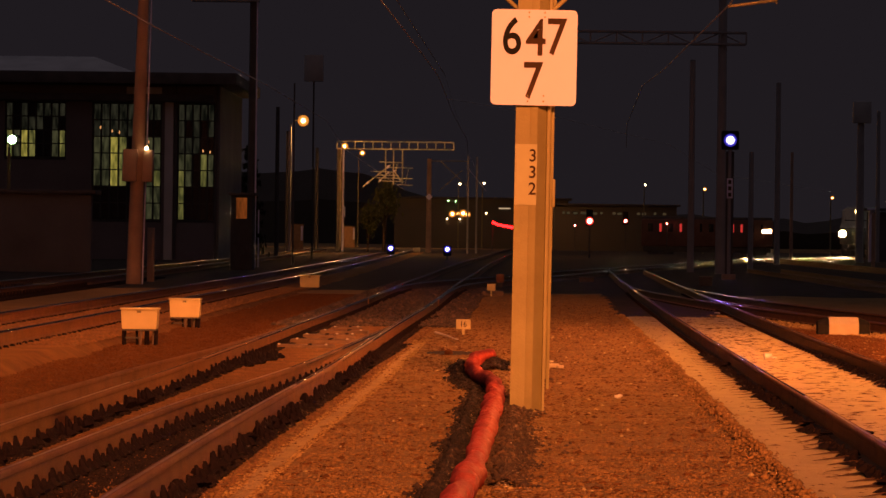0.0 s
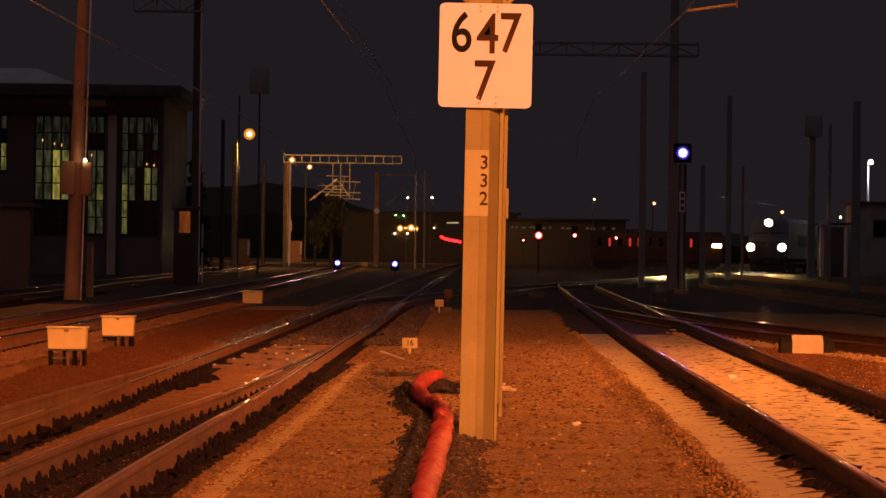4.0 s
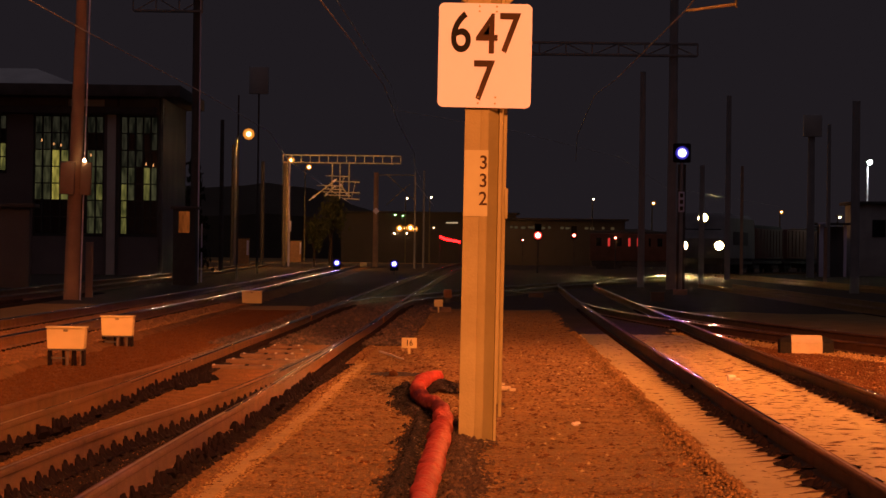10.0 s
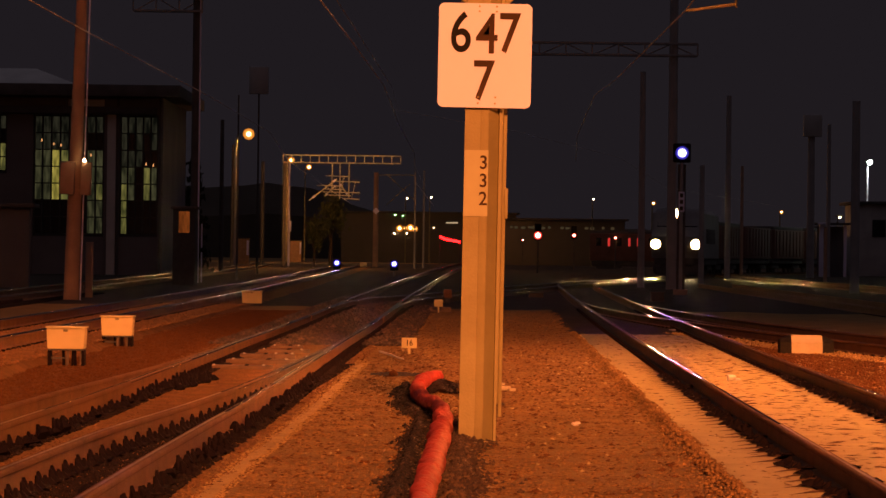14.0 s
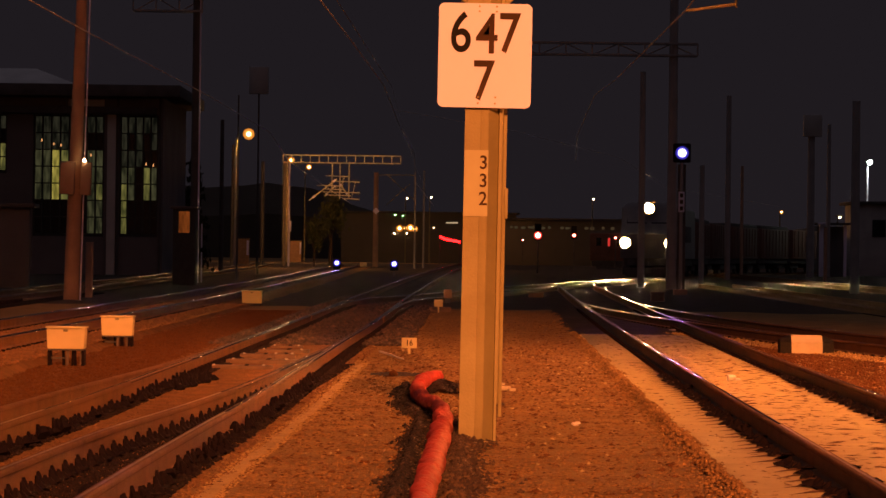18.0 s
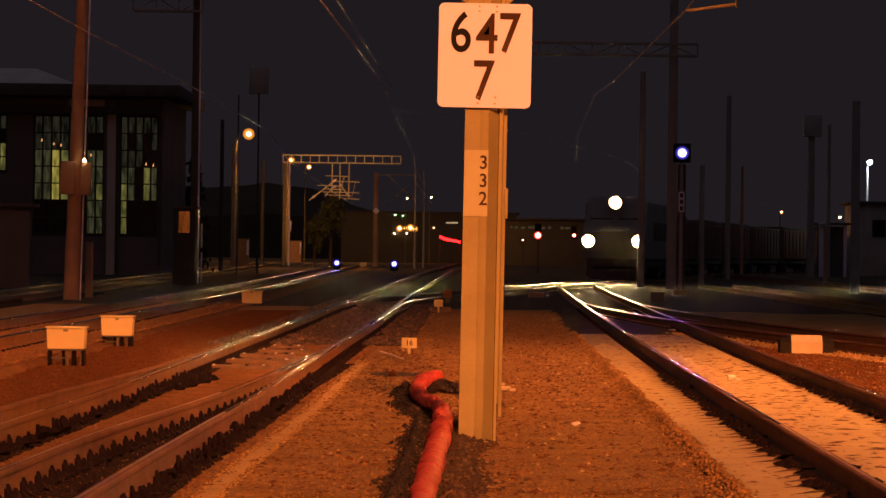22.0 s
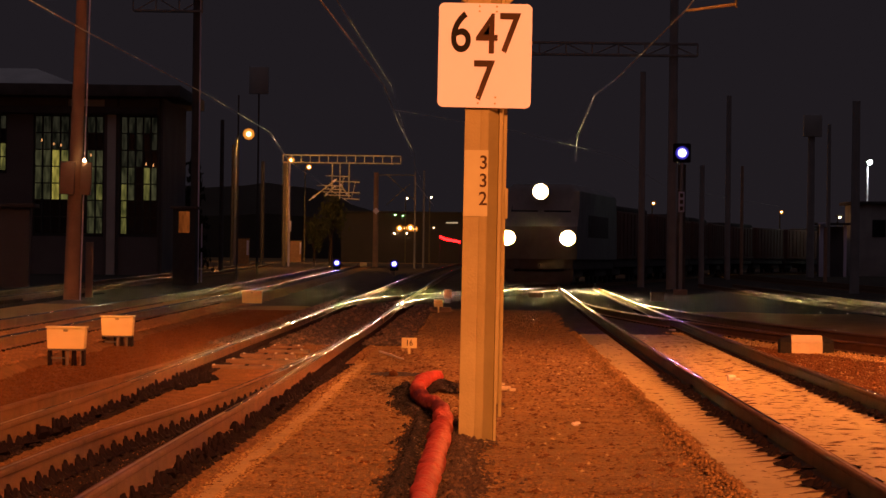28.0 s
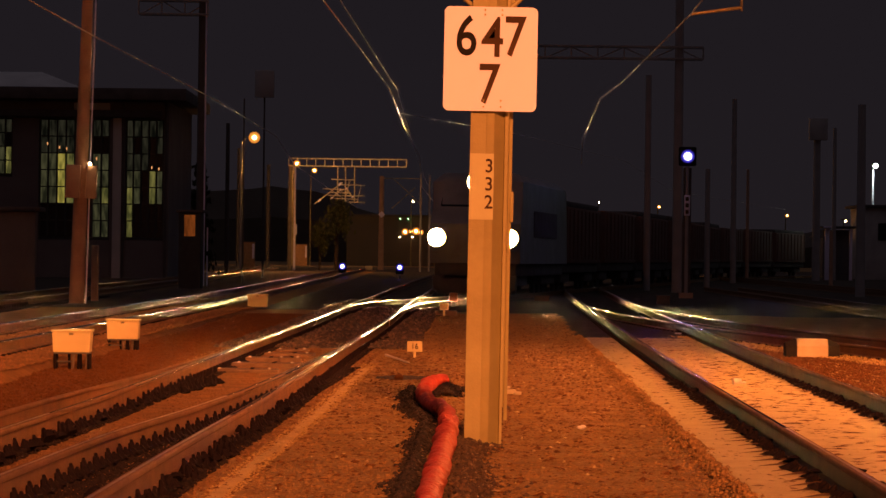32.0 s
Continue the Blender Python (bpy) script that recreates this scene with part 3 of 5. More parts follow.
def scatter(name, count, place, size, material, label, flat=0.7, stretch=1.0):
    """Many small broken stones lying on the ground, each with eight faces."""
    rng = np.random.default_rng(abs(len(name) * 7919 + count))
    base = np.array([(1, 0, 0), (0, 1, 0), (-1, 0, 0), (0, -1, 0), (0, 0, 1), (0, 0, -1)], float)
    tri = np.array([(0, 1, 4), (1, 2, 4), (2, 3, 4), (3, 0, 4), (1, 0, 5), (2, 1, 5), (3, 2, 5), (0, 3, 5)])
    xyz = place(rng, count)
    n = len(xyz)
    v = base[None] * rng.uniform(0.6, 1.25, (n, 6, 3)) + rng.uniform(-0.3, 0.3, (n, 6, 3))
    v[:, :, 2] *= flat
    a = rng.uniform(0, 6.28, n)
    c, s = np.cos(a)[:, None], np.sin(a)[:, None]
    v = np.stack([v[:, :, 0] * c - v[:, :, 1] * s, v[:, :, 0] * s + v[:, :, 1] * c, v[:, :, 2]], 2)
    v[:, :, 0] *= stretch
    r = rng.uniform(*size, n) * (1 + 0.6 * (rng.random(n) > 0.93))
    v = v * r[:, None, None] + xyz[:, None, :] + np.array((0, 0, 0.25)) * r[:, None, None]
    f = (tri[None] + 6 * np.arange(n)[:, None, None]).reshape(-1, 3)
    me = bpy.data.meshes.new(name)
    me.vertices.add(n * 6)
    me.vertices.foreach_set("co", v.reshape(-1))
    me.loops.add(len(f) * 3)
    me.loops.foreach_set("vertex_index", f.reshape(-1).astype(np.int32))
    me.polygons.add(len(f))
    me.polygons.foreach_set("loop_start", np.arange(0, len(f) * 3, 3, dtype=np.int32))
    me.polygons.foreach_set("loop_total", np.full(len(f), 3, dtype=np.int32))
    me.update(calc_edges=True)
    me.materials.append(material)
    return tagged(new(name, me), label, "stones", kind="stuff")


def along(line, left, right, y0, y1, z=0.0, thin=1.0):
    def place(rng, n):
        y = y0 + (y1 - y0) * rng.random(n) ** thin
        x = np.interp(y, line[:, 1], line[:, 0]) + rng.uniform(left, right, n)
        return np.stack([x, y, np.interp(y, line[:, 1], line[:, 2]) + z], 1)
    return place


def heaped(line, middle, spread, y0, y1):
    """Places thickest along the middle of a line and thinning out unevenly to both sides."""
    def place(rng, n):
        y = rng.uniform(y0, y1, n)
        wide = spread * (1 + 0.45 * np.sin(y * 1.9) * np.sin(y * 0.73 + 1))
        u = rng.normal(0, 1, n)
        x = np.interp(y, line[:, 1], line[:, 0]) + middle + u * wide
        return np.stack([x, y, 0.05 * np.exp(-u * u)], 1)
    return place


def clear(place, line, offs, gap, keep=False):
    """Leave the places near the rails free, or keep only those."""
    def chosen(rng, n):
        q = place(rng, n)
        x = q[:, 0] - np.interp(q[:, 1], line[:, 1], line[:, 0])
        near = np.min([np.abs(x - o) for o in offs], axis=0) < gap
        return q[near if keep else ~near]
    return chosen


GAUGE = (-0.755, 0.755)
scatter("ballast_stones", 34000, clear(along(LINE_RIGHT, -1.43, 0.98, 15, 64.5, 0.004, 1.3), LINE_RIGHT, GAUGE, 0.12), (0.005, 0.013), M_STONE, "pale crushed ballast stones round the rails")
scatter("turnout_stones", 24000, clear(along(LINE_LEFT, -1.45, 1.2, 14, 64, 0.004, 1.3), LINE_LEFT, GAUGE, 0.26), (0.006, 0.015), M_WORNSTONE, "worn brown ballast stones in the turnout track")
scatter("turnout_edge_stones", 4200, along(LINE_LEFT, 1.12, 1.33, 14, 48, 0.004, 1.3), (0.005, 0.011), M_EDGE, "pale ballast stones along the turnout")
# the dark band beside the rails is shade put into the stones' colour
scatter("oily_rail_stones", 60000, clear(along(LINE_LEFT, -1.1, 1.1, 14, 64, 0.008, 1.3), LINE_LEFT, GAUGE, 0.25, True), (0.012, 0.024), M_RAILSHADE, "dark oily stones painting shade along the turnout rails")
scatter("strip_grit", 220, along(LINE_LEFT, 1.06, 1.36, 14, 50, 0.006, 1.3), (0.007, 0.018), M_VERGE, "brown gravel strewn over the narrow pale strip", 0.4, 1.6)
scatter("oily_frog_stones", 22000, along(FROG, -0.30, 0.50, 14, 46, 0.008, 1.3), (0.010, 0.020), M_RAILSHADE, "dark oily stones painting shade along the closing rail")
scatter("oily_stones", 16000, along(LINE_LEFT, -1.6, 1.6, 55, 110, 0.006, 1.2), (0.025, 0.05), M_OILSTONE, "dark oily ballast stones")
scatter("path_stones", 62000, along(LINE_RIGHT, -5.12, -1.47, 17, 88, -0.003, 1.7), (0.006, 0.020), M_GRIT, "fine brown gravel of the path between tracks", 0.42, 1.15)
scatter("verge_stones", 30000, along(LINE_LEFT, -3.3, -1.35, 20, 85, 0.005, 1.2), (0.006, 0.015), M_VERGE, "brown gravel beside the turnout")
scatter("outer_stones", 26000, along(LINE_OUTER, -1.7, 1.62, 40, 90, -0.01, 1.3), (0.014, 0.030), M_WORNSTONE, "ballast stones of the outer track")
scatter("side_stones", 11000, along(LINE_RIGHT2, -1.6, 1.5, 38, 66, 0.008, 1.1), (0.012, 0.026), M_EDGE, "pale ballast stones of the side track")
scatter("verge_stones_right", 16000, along(LINE_RIGHT, 1.0, 3.0, 30, 66, 0.0, 1.1), (0.012, 0.024), M_VERGE, "brown gravel between two tracks")
# stretched flecks paint the shaded gaps between sleepers
scatter("dark_flecks", 1900, along(LINE_RIGHT, -0.70, 0.72, 15, 64, 0.008, 1.2), (0.008, 0.015), M_GAPFLECK, "flat dark flecks standing in for shaded gaps between the sleepers", 0.5, 4.5)
scatter("strip_flecks", 420, along(LINE_RIGHT, -1.36, -0.95, 15, 64, 0.008, 1.2), (0.006, 0.013), M_GAPFLECK, "scattered dark stones on the pale strip", 0.5, 3.0)


def gap_shade_wedges(line, offs, y0, y1, gap=0.55):
    """Flat dark wedges that paint shade between the sleepers: tapering away from the rail, one at each gap."""
    rng = random.Random(21)
    bm = bmesh.new()
    for x, y, z, a in every(line, y0, y1, gap):
        for off in offs:
            n, reach, half = 5, rng.uniform(0.27, 0.36) if off < 0 else rng.uniform(0.2, 0.26), rng.uniform(0.16, 0.20)
            slant = rng.uniform(-0.62, -0.45)
            front, back = [], []
            for k in range(n + 1):
                u = k / n
                wide = half * (1 - u) ** 1.15 + 0.004
                px = x + off - 0.07 - u * reach
                front.append(bm.verts.new((px, y + slant * u - wide * rng.uniform(0.7, 1.1), 0.0175)))
                back.append(bm.verts.new((px, y + slant * u + wide * rng.uniform(0.7, 1.1), 0.0195)))
            for k in range(n):
                bm.faces.new((front[k], back[k], back[k + 1], front[k + 1]))
    return tagged(part("gap_shade_wedges", bm, M_GAPFLECK), "flat dark tapering wedges painting shade between the sleepers beside rails", "ballast", kind="stuff")


gap_shade_wedges(LINE_RIGHT, GAUGE, 14, 60)
scatter("path_edge_stones", 3800, heaped(LINE_RIGHT, -1.50, 0.07, 15, 66), (0.010, 0.026), M_GRIT, "brown gravel spilling over the edge of the pale strip")
scatter("dark_path_clods", 5000, along(LINE_RIGHT, -4.7, -1.5, 16, 75, -0.002, 1.5), (0.009, 0.022), M_VERGE, "dark clods and dead leaves on the gravel path", 0.5, 1.3)
scatter("pale_flecks", 160, along(LINE_RIGHT, -4.6, -1.5, 18, 60, 0.0, 1.2), (0.010, 0.024), M_STONE, "scattered pale stones on the gravel path")
SOILLINE = np.array([(-0.40, 14, 0), (-0.31, 19, 0), (-0.25, 22.7, 0), (-0.22, 26, 0), (-0.18, 29.3, 0), (-0.20, 31.5, 0), (-0.36, 33.6, 0), (-0.43, 36.0, 0), (-0.40, 38.5, 0)])
FOOTLINE = np.array([(0.07, 18, 0), (0.11, 22, 0), (0.15, 26, 0), (0.12, 30, 0), (0.03, 33, 0), (-0.02, 38.5, 0), (0.0, 40, 0)])
# these clods are dark to paint the shade of an unbuilt trench
scatter("soil_clods", 13000, heaped(SOILLINE, 0.0, 0.047, 14, 38.4), (0.006, 0.026), M_DUG, "clods of dug soil darkened as trench shade along the conduit")
scatter("soil_clods_foot", 4200, heaped(FOOTLINE, 0.0, 0.10, 18.2, 29.5), (0.008, 0.026), M_SOIL, "brown clods of soil round the mast's foot")
scatter("soil_clods_end", 3000, heaped(FOOTLINE, 0.0, 0.07, 36.8, 40), (0.010, 0.024), M_DUG, "dark clods of dug soil under the conduit's end")

scatter("dry_leaves", 420, heaped(FOOTLINE, 0.02, 0.09, 17, 31), (0.008, 0.017), M_LITTERLEAF, "pale dry leaves and chips on the dug soil", 0.25, 1.6)
scatter("dry_leaves_conduit", 170, heaped(SOILLINE, 0.02, 0.07, 15, 36), (0.007, 0.014), M_LITTERLEAF, "pale dry leaves on the soil along the conduit", 0.25, 1.6)

# ---- the mast with its kilometre plate ----


def h_beam(bm, w, d, tf, tw, h, base=0.0):
    """A wide-flange column: two flanges and the web."""
    box(bm, (0, -d / 2 + tf / 2, base + h / 2), (w, tf, h), 0.003)
    box(bm, (0, d / 2 - tf / 2, base + h / 2), (w, tf, h), 0.003)
    box(bm, (0, 0, base + h / 2), (tw, d - 2 * tf - 0.002, h))
    return bm


def kilometre_mast():
    mast = thing("catenary_mast", 0.295, 27.6, 0, "galvanised steel catenary mast with painted number and kilometre plate", "mast", rz=0, ry=0.5)
    bm = bmesh.new()
    # column: broad left face, slanting right flank and a thin lip
    cross = [(-0.15, -0.117), (0.0, -0.117), (0.044, -0.117), (0.126, -0.012), (0.133, -0.05), (0.155, -0.05), (0.155, 0.11), (-0.15, 0.11)]
    ends = [[bm.verts.new((u, v, z)) for u, v in cross] for z in (0.0, 9.0)]
    for k in range(len(cross)):
        bm.faces.new((ends[0][k], ends[0][(k + 1) % 8], ends[1][(k + 1) % 8], ends[1][k]))
    bm.faces.new(ends[0][::-1])
    bm.faces.new(ends[1])
    bmesh.ops.recalc_face_normals(bm, faces=bm.faces)
    part("column", bm, M_MAST, mast)
    part("rib", box(bmesh.new(), (0.010, -0.06, 4.5), (0.066, 0.121, 9.0), 0.002), M_MAST, mast)
    bm = bmesh.new()
    box(bm, (0.182, 0.06, 4.6), (0.03, 0.1, 8.8), 0.004)
    box(bm, (0.20, 0.05, 1.95), (0.03, 0.12, 0.25), 0.006)
    part("cable_duct", bm, M_MAST, mast)
    bm = bmesh.new()
    box(bm, (-0.052, -0.1235, 2.11), (0.196, 0.004, 0.54), 0.0)
    part("number_field", bm, M_GREYPAINT, mast, "pale painted field behind the mast number")
    for k, ch in enumerate("332"):
        letters(ch, 0.155, 0.008, -0.1285, 2.275 - 0.148 * k, M_NUMBER, mast, 0.95)
    bm = bmesh.new()
    w, h, r = 0.38, 0.425, 0.045
    ring = [(sx * (w - r) + r * math.cos(a), sz * (h - r) + r * math.sin(a)) for sx, sz, a0 in ((1, 1, 0), (-1, 1, 90), (-1, -1, 180), (1, -1, 270)) for a in [radians(a0 + 15 * k) for k in range(7)]]
    f = [[bm.verts.new((u, y, 3.15 + v)) for u, v in ring] for y in (-0.176, -0.164)]
    bm.faces.new(f[0])
    bm.faces.new(f[1][::-1])
    for k in range(len(ring)):
        bm.faces.new((f[0][k], f[1][k], f[1][(k + 1) % len(ring)], f[0][(k + 1) % len(ring)]))
    bmesh.ops.recalc_face_normals(bm, faces=bm.faces)
    plate = part("plate", bm, M_WHITE, mast, "square white enamel plate with black figures")
    for ch, x, z, m in (("6", -0.20, 3.32, M_BLACK), ("4", 0.015, 3.31, M_NUMBER), ("7", 0.195, 3.32, M_NUMBER), ("7", -0.01, 2.93, M_NUMBER)):
        letters(ch, 0.46, x, -0.178, z, m, plate, 0.80)
    for x in (-0.05, 0.09):
        for z in (3.51, 3.55, 2.76, 2.81):
            part("rivet", rod(bmesh.new(), (x, -0.176, z), (x, -0.184, z), 0.008, None, 8), M_MAST, plate)
    for z in (2.85, 3.45):
        part("clamp", box(bmesh.new(), (0, -0.147, z), (0.36, 0.03, 0.05), 0.005), M_MAST, mast)
    part("foundation", box(bmesh.new(), (0, 0.0, -0.03), (0.36, 0.36, 0.07), 0.02), M_SOIL, mast, "soil-covered mast footing")
    arm = bmesh.new()
    rod(arm, (-0.14, -0.02, 3.58), (-0.55, -0.02, 3.95), 0.02)
    part("brace", arm, M_MAST, mast)
    arm = bmesh.new()
    rod(arm, (0.16, -0.02, 3.58), (0.55, -0.02, 3.95), 0.02)
    part("brace", arm, M_MAST, mast)
    rear = thing("anchor_mast", 0.47, 34.0, 0, "slim galvanised anchor mast standing behind the numbered mast", "mast", ry=0.5)
    bm = bmesh.new()
    h_beam(bm, 0.24, 0.24, 0.017, 0.012, 9.0)
    part("column", bm, M_MAST, rear)
    part("base_plate", box(bmesh.new(), (0.0, 0, 0.01), (0.34, 0.34, 0.04), 0.01), M_SOIL, rear)


kilometre_mast()

# ---- red conduit in its trench ----


def conduit():
    pts = smooth_line([(-0.30, 12.0, 0.09), (-0.17, 17.0, 0.09), (-0.105, 19.8, 0.09), (-0.08, 21.4, 0.095), (-0.052, 23.1, 0.10), (-0.028, 24.5, 0.10), (-0.002, 26.8, 0.10), (0.016, 28.5, 0.105), (0.012, 30.0, 0.115), (-0.035, 31.6, 0.10),
                       (-0.145, 33.0, 0.09), (-0.228, 34.6, 0.09), (-0.25, 36.3, 0.09), (-0.215, 38.0, 0.085), (-0.14, 39.2, 0.09), (-0.05, 39.7, 0.09)], 0.05)
    n = len(pts)

    def girth(i):
        """Crushed and creased: full bulges between flattened places, ribs all along."""
        fold = 0.012 * (noise.cell((i // 9, 0.5, 0.5)) - 0.5)
        return 0.084 + fold + 0.014 * noise.noise((i * 0.045, 0.3, 0.7)) + 0.008 * noise.noise((i * 0.27, 1.3, 0.7)) - 0.016 * i / n
    bm = bmesh.new()
    tube(bm, [tuple(p) for p in pts], girth, 16)
    for v in bm.verts:
        q = v.co * 4.0
        v.co += Vector((noise.noise(q), 0.5 * noise.noise(q + Vector((9, 3, 1))), noise.noise(q + Vector((4, 7, 2))))) * 0.030
        v.co += Vector((noise.noise(q * 4), 0, noise.noise(q * 4 + Vector((4, 7, 2))))) * 0.018
        v.co.z = max(v.co.z, 0.004)
    ob = thing("cable_conduit", 0, 0, 0, "red corrugated plastic cable conduit snaking over dug soil", "conduit")
    part("pipe", bm, M_REDPIPE, ob)
    end, back = Vector(pts[-1]), Vector(pts[-8])
    away = (end - back).normalized()
    # a solid black plug paints the dark inside of the pipe
    part("mouth", rod(bmesh.new(), end - away * 0.02, end + away * 0.03, 0.062, 0.058, 16), M_BLACK, ob, "black plug painting the dark inside of the pipe's open end")
    # a flat dark patch paints the shadow of the narrow cut leading away from the pipe's end
    cut = bmesh.new()
    near, far = [], []
    for k in range(21):
        u = k / 20
        x, wide = -0.90 + 0.66 * u, 0.75 * (math.sin(math.pi * min(1, u * 0.75 + 0.12))) + 0.25 * noise.noise((k * 0.7, 2, 5))
        near.append(cut.verts.new((x, 42.5 - wide, 0.006)))
        far.append(cut.verts.new((x, 42.5 + wide, 0.012)))
    for a, b, c, d in zip(near, near[1:], far[1:], far):
        cut.faces.new((a, b, c, d))
    tagged(part("cut_shadow", cut, M_DUG), "flat dark patch painting a cut's shadow at the conduit's end", "soil", kind="stuff")
    lump = thing("soil_lump", -0.60, 41.9, 0, "small pale lump of earth beside the cut", "soil")
    part("lump", ball(bmesh.new(), (0, 0, 0.03), 0.06, 10, 0.8), M_VERGE, lump)


conduit()

# ---- trackside cabinets, blocks and boards ----


def leg_cabinet(x, y, w, z0, z1, label, legs=6):
    c = thing("cable_cabinet", x, y, 0, label, "cabinet", group="cable cabinets")
    bm = bmesh.new()
    h = z1 - z0
    r = bmesh.ops.create_cube(bm, size=1.0, matrix=Matrix.Translation((0, 0, z0 + h / 2 - 0.012)) @ Matrix.Diagonal((w * 0.95, 0.34, h - 0.024, 1)))
    for v in r["verts"]:
        if v.co.z < z0 + h / 2:
            v.co.x *= 0.95
            v.co.y *= 0.95
    bmesh.ops.bevel(bm, geom=list(bm.edges), offset=0.010, segments=2, affect="EDGES")
    part("body", bm, M_BOX, c)
    part("lid", box(bmesh.new(), (0, 0, z1 - 0.010), (w, 0.40, 0.028), 0.008), M_BOX, c)
    part("base_rail", box(bmesh.new(), (0, 0, z0 - 0.012), (w * 0.88, 0.30, 0.024), 0.004), M_DARKSTEEL, c)
    for s in (-1, 1):
        part("leg", box(bmesh.new(), (s * w * 0.42, 0, z0 / 2 - 0.03), (0.035, 0.26, z0 + 0.02), 0.006), M_CLIP, c)
    if z0 > 0.1:
        part("cross_brace", box(bmesh.new(), (-w * 0.18, 0, z0 * 0.45), (w * 0.46, 0.02, 0.022), 0.004), M_DARKSTEEL, c)
    for i in range(legs - 2):
        u = -0.08 + 0.42 * i / max(1, legs - 3)
        part("cable_pipe", rod(bmesh.new(), (w * u, -0.08 if i % 2 else 0.05, -0.02), (w * u + (0.012 if i % 3 else -0.01), -0.08 if i % 2 else 0.05, z0 + 0.01), 0.019, None, 8), (M_CLIP, M_CABLE, M_CLIP)[i % 3], c)
    part("latch", box(bmesh.new(), (0.0, -0.176, z1 - 0.05), (0.06, 0.012, 0.03), 0.003), M_GALV, c)
    return c


leg_cabinet(-4.935, 44.3, 0.53, 0.23, 0.52, "cream steel cable cabinet on dark pipe legs in gravel", 7)
leg_cabinet(-5.115, 53.1, 0.53, 0.19, 0.50, "cream steel cable cabinet with cable pipes below", 8)
leg_cabinet(-5.20, 92.0, 0.58, 0.14, 0.48, "cream cable cabinet low beside the outer track", 2)


def block(x, y):
    c = thing("marker_block", x, y, 0, "white-faced concrete marker block with black sloping ends", "block")
    prof = [(-0.20, -0.02), (-0.20, 0.195), (-0.07, 0.31), (0.20, 0.31), (0.20, -0.02)]

    def hull(name, x0, x1, low, material, label=""):
        bm = bmesh.new()
        a = [bm.verts.new((x0, y, z)) for y, z in prof]
        d = [bm.verts.new((x1, y * (0.94 if low < 1 else 1), z if z < 0.2 else 0.195 + (z - 0.195) * low)) for y, z in prof]
        for k in range(5):
            bm.faces.new((a[k], a[(k + 1) % 5], d[(k + 1) % 5], d[k]))
        bm.faces.new(a[::-1])
        bm.faces.new(d)
        bmesh.ops.recalc_face_normals(bm, faces=bm.faces)
        bmesh.ops.bevel(bm, geom=list(bm.edges), offset=0.006, segments=2, affect="EDGES")
        part(name, bm, material, c, label)
    hull("face", -0.245, 0.245, 1.0, M_BLOCKFACE)
    hull("end", -0.249, -0.43, 0.35, M_BLACK, "black painted end")
    hull("end", 0.249, 0.43, 0.35, M_BLACK, "black painted end")
    return c


block(5.81, 53.7)


def stake_board(x, y, z0, z1, w, number=""):
    c = thing("stake_board", x, y, 0, "small cream number board on a short stake", "sign")
    part("board", box(bmesh.new(), (0, 0, (z0 + z1) / 2), (w, 0.015, z1 - z0), 0.004), M_BOX, c)
    part("stake", box(bmesh.new(), (0.0, 0.02, z0 / 2 - 0.02), (0.04, 0.02, z0 + 0.06), 0.004), M_BOX, c)
    if number:
        letters(number, 0.125, 0, -0.012, (z0 + z1) / 2, M_NUMBER, c, 0.9)
    return c


stake_board(-0.495, 51, 0.10, 0.26, 0.23, "16")
stake_board(-0.095, 84.5, 0.22, 0.40, 0.22)
slab = thing("concrete_block", -0.05, 85.2, 0.07, "low weathered concrete block in gravel", "block")
part("body", box(bmesh.new(), (0, 0, 0.06), (0.55, 0.5, 0.15), 0.02), M_CONC, slab)
ind = thing("point_indicator", 0.16, 99, 0, "orange-brown point lever weight beside the crossover", "point lever")
part("weight", box(bmesh.new(), (0, 0, 0.38), (0.25, 0.22, 0.27), 0.04), mat("rusty_orange_paint", (0.30, 0.12, 0.05), 0.7, 0, (0.18, 0.07, 0.03), 6), ind)
part("stand", box(bmesh.new(), (0, 0, 0.12), (0.16, 0.2, 0.26), 0.02), M_DARKSTEEL, ind)
for x, y, w, h in ((6.9, 108, 0.42, 0.42), (3.15, 113.5, 0.5, 0.30)):
    c = thing("track_box", x, y, 0, "dull grey trackside junction box on the ground", "cabinet", group="junction boxes")
    part("body", box(bmesh.new(), (0, 0, h / 2 - 0.02), (w, 0.35, h - 0.02), 0.015), M_CONC, c)
    part("lid", box(bmesh.new(), (0, 0, h - 0.02), (w + 0.05, 0.4, 0.035), 0.01), M_CONC, c)

stick = thing("bent_stake", -0.74, 49.0, 0, "thin pale stake lying bent in the gravel", "stake")
part("rod", tube(bmesh.new(), [(-0.17, 0.5, 0.09), (0.0, 0.2, 0.05), (0.12, -0.2, 0.02), (0.19, -0.5, 0.012)], lambda i: 0.018 - 0.003 * i, 6), M_TRASH, stick)
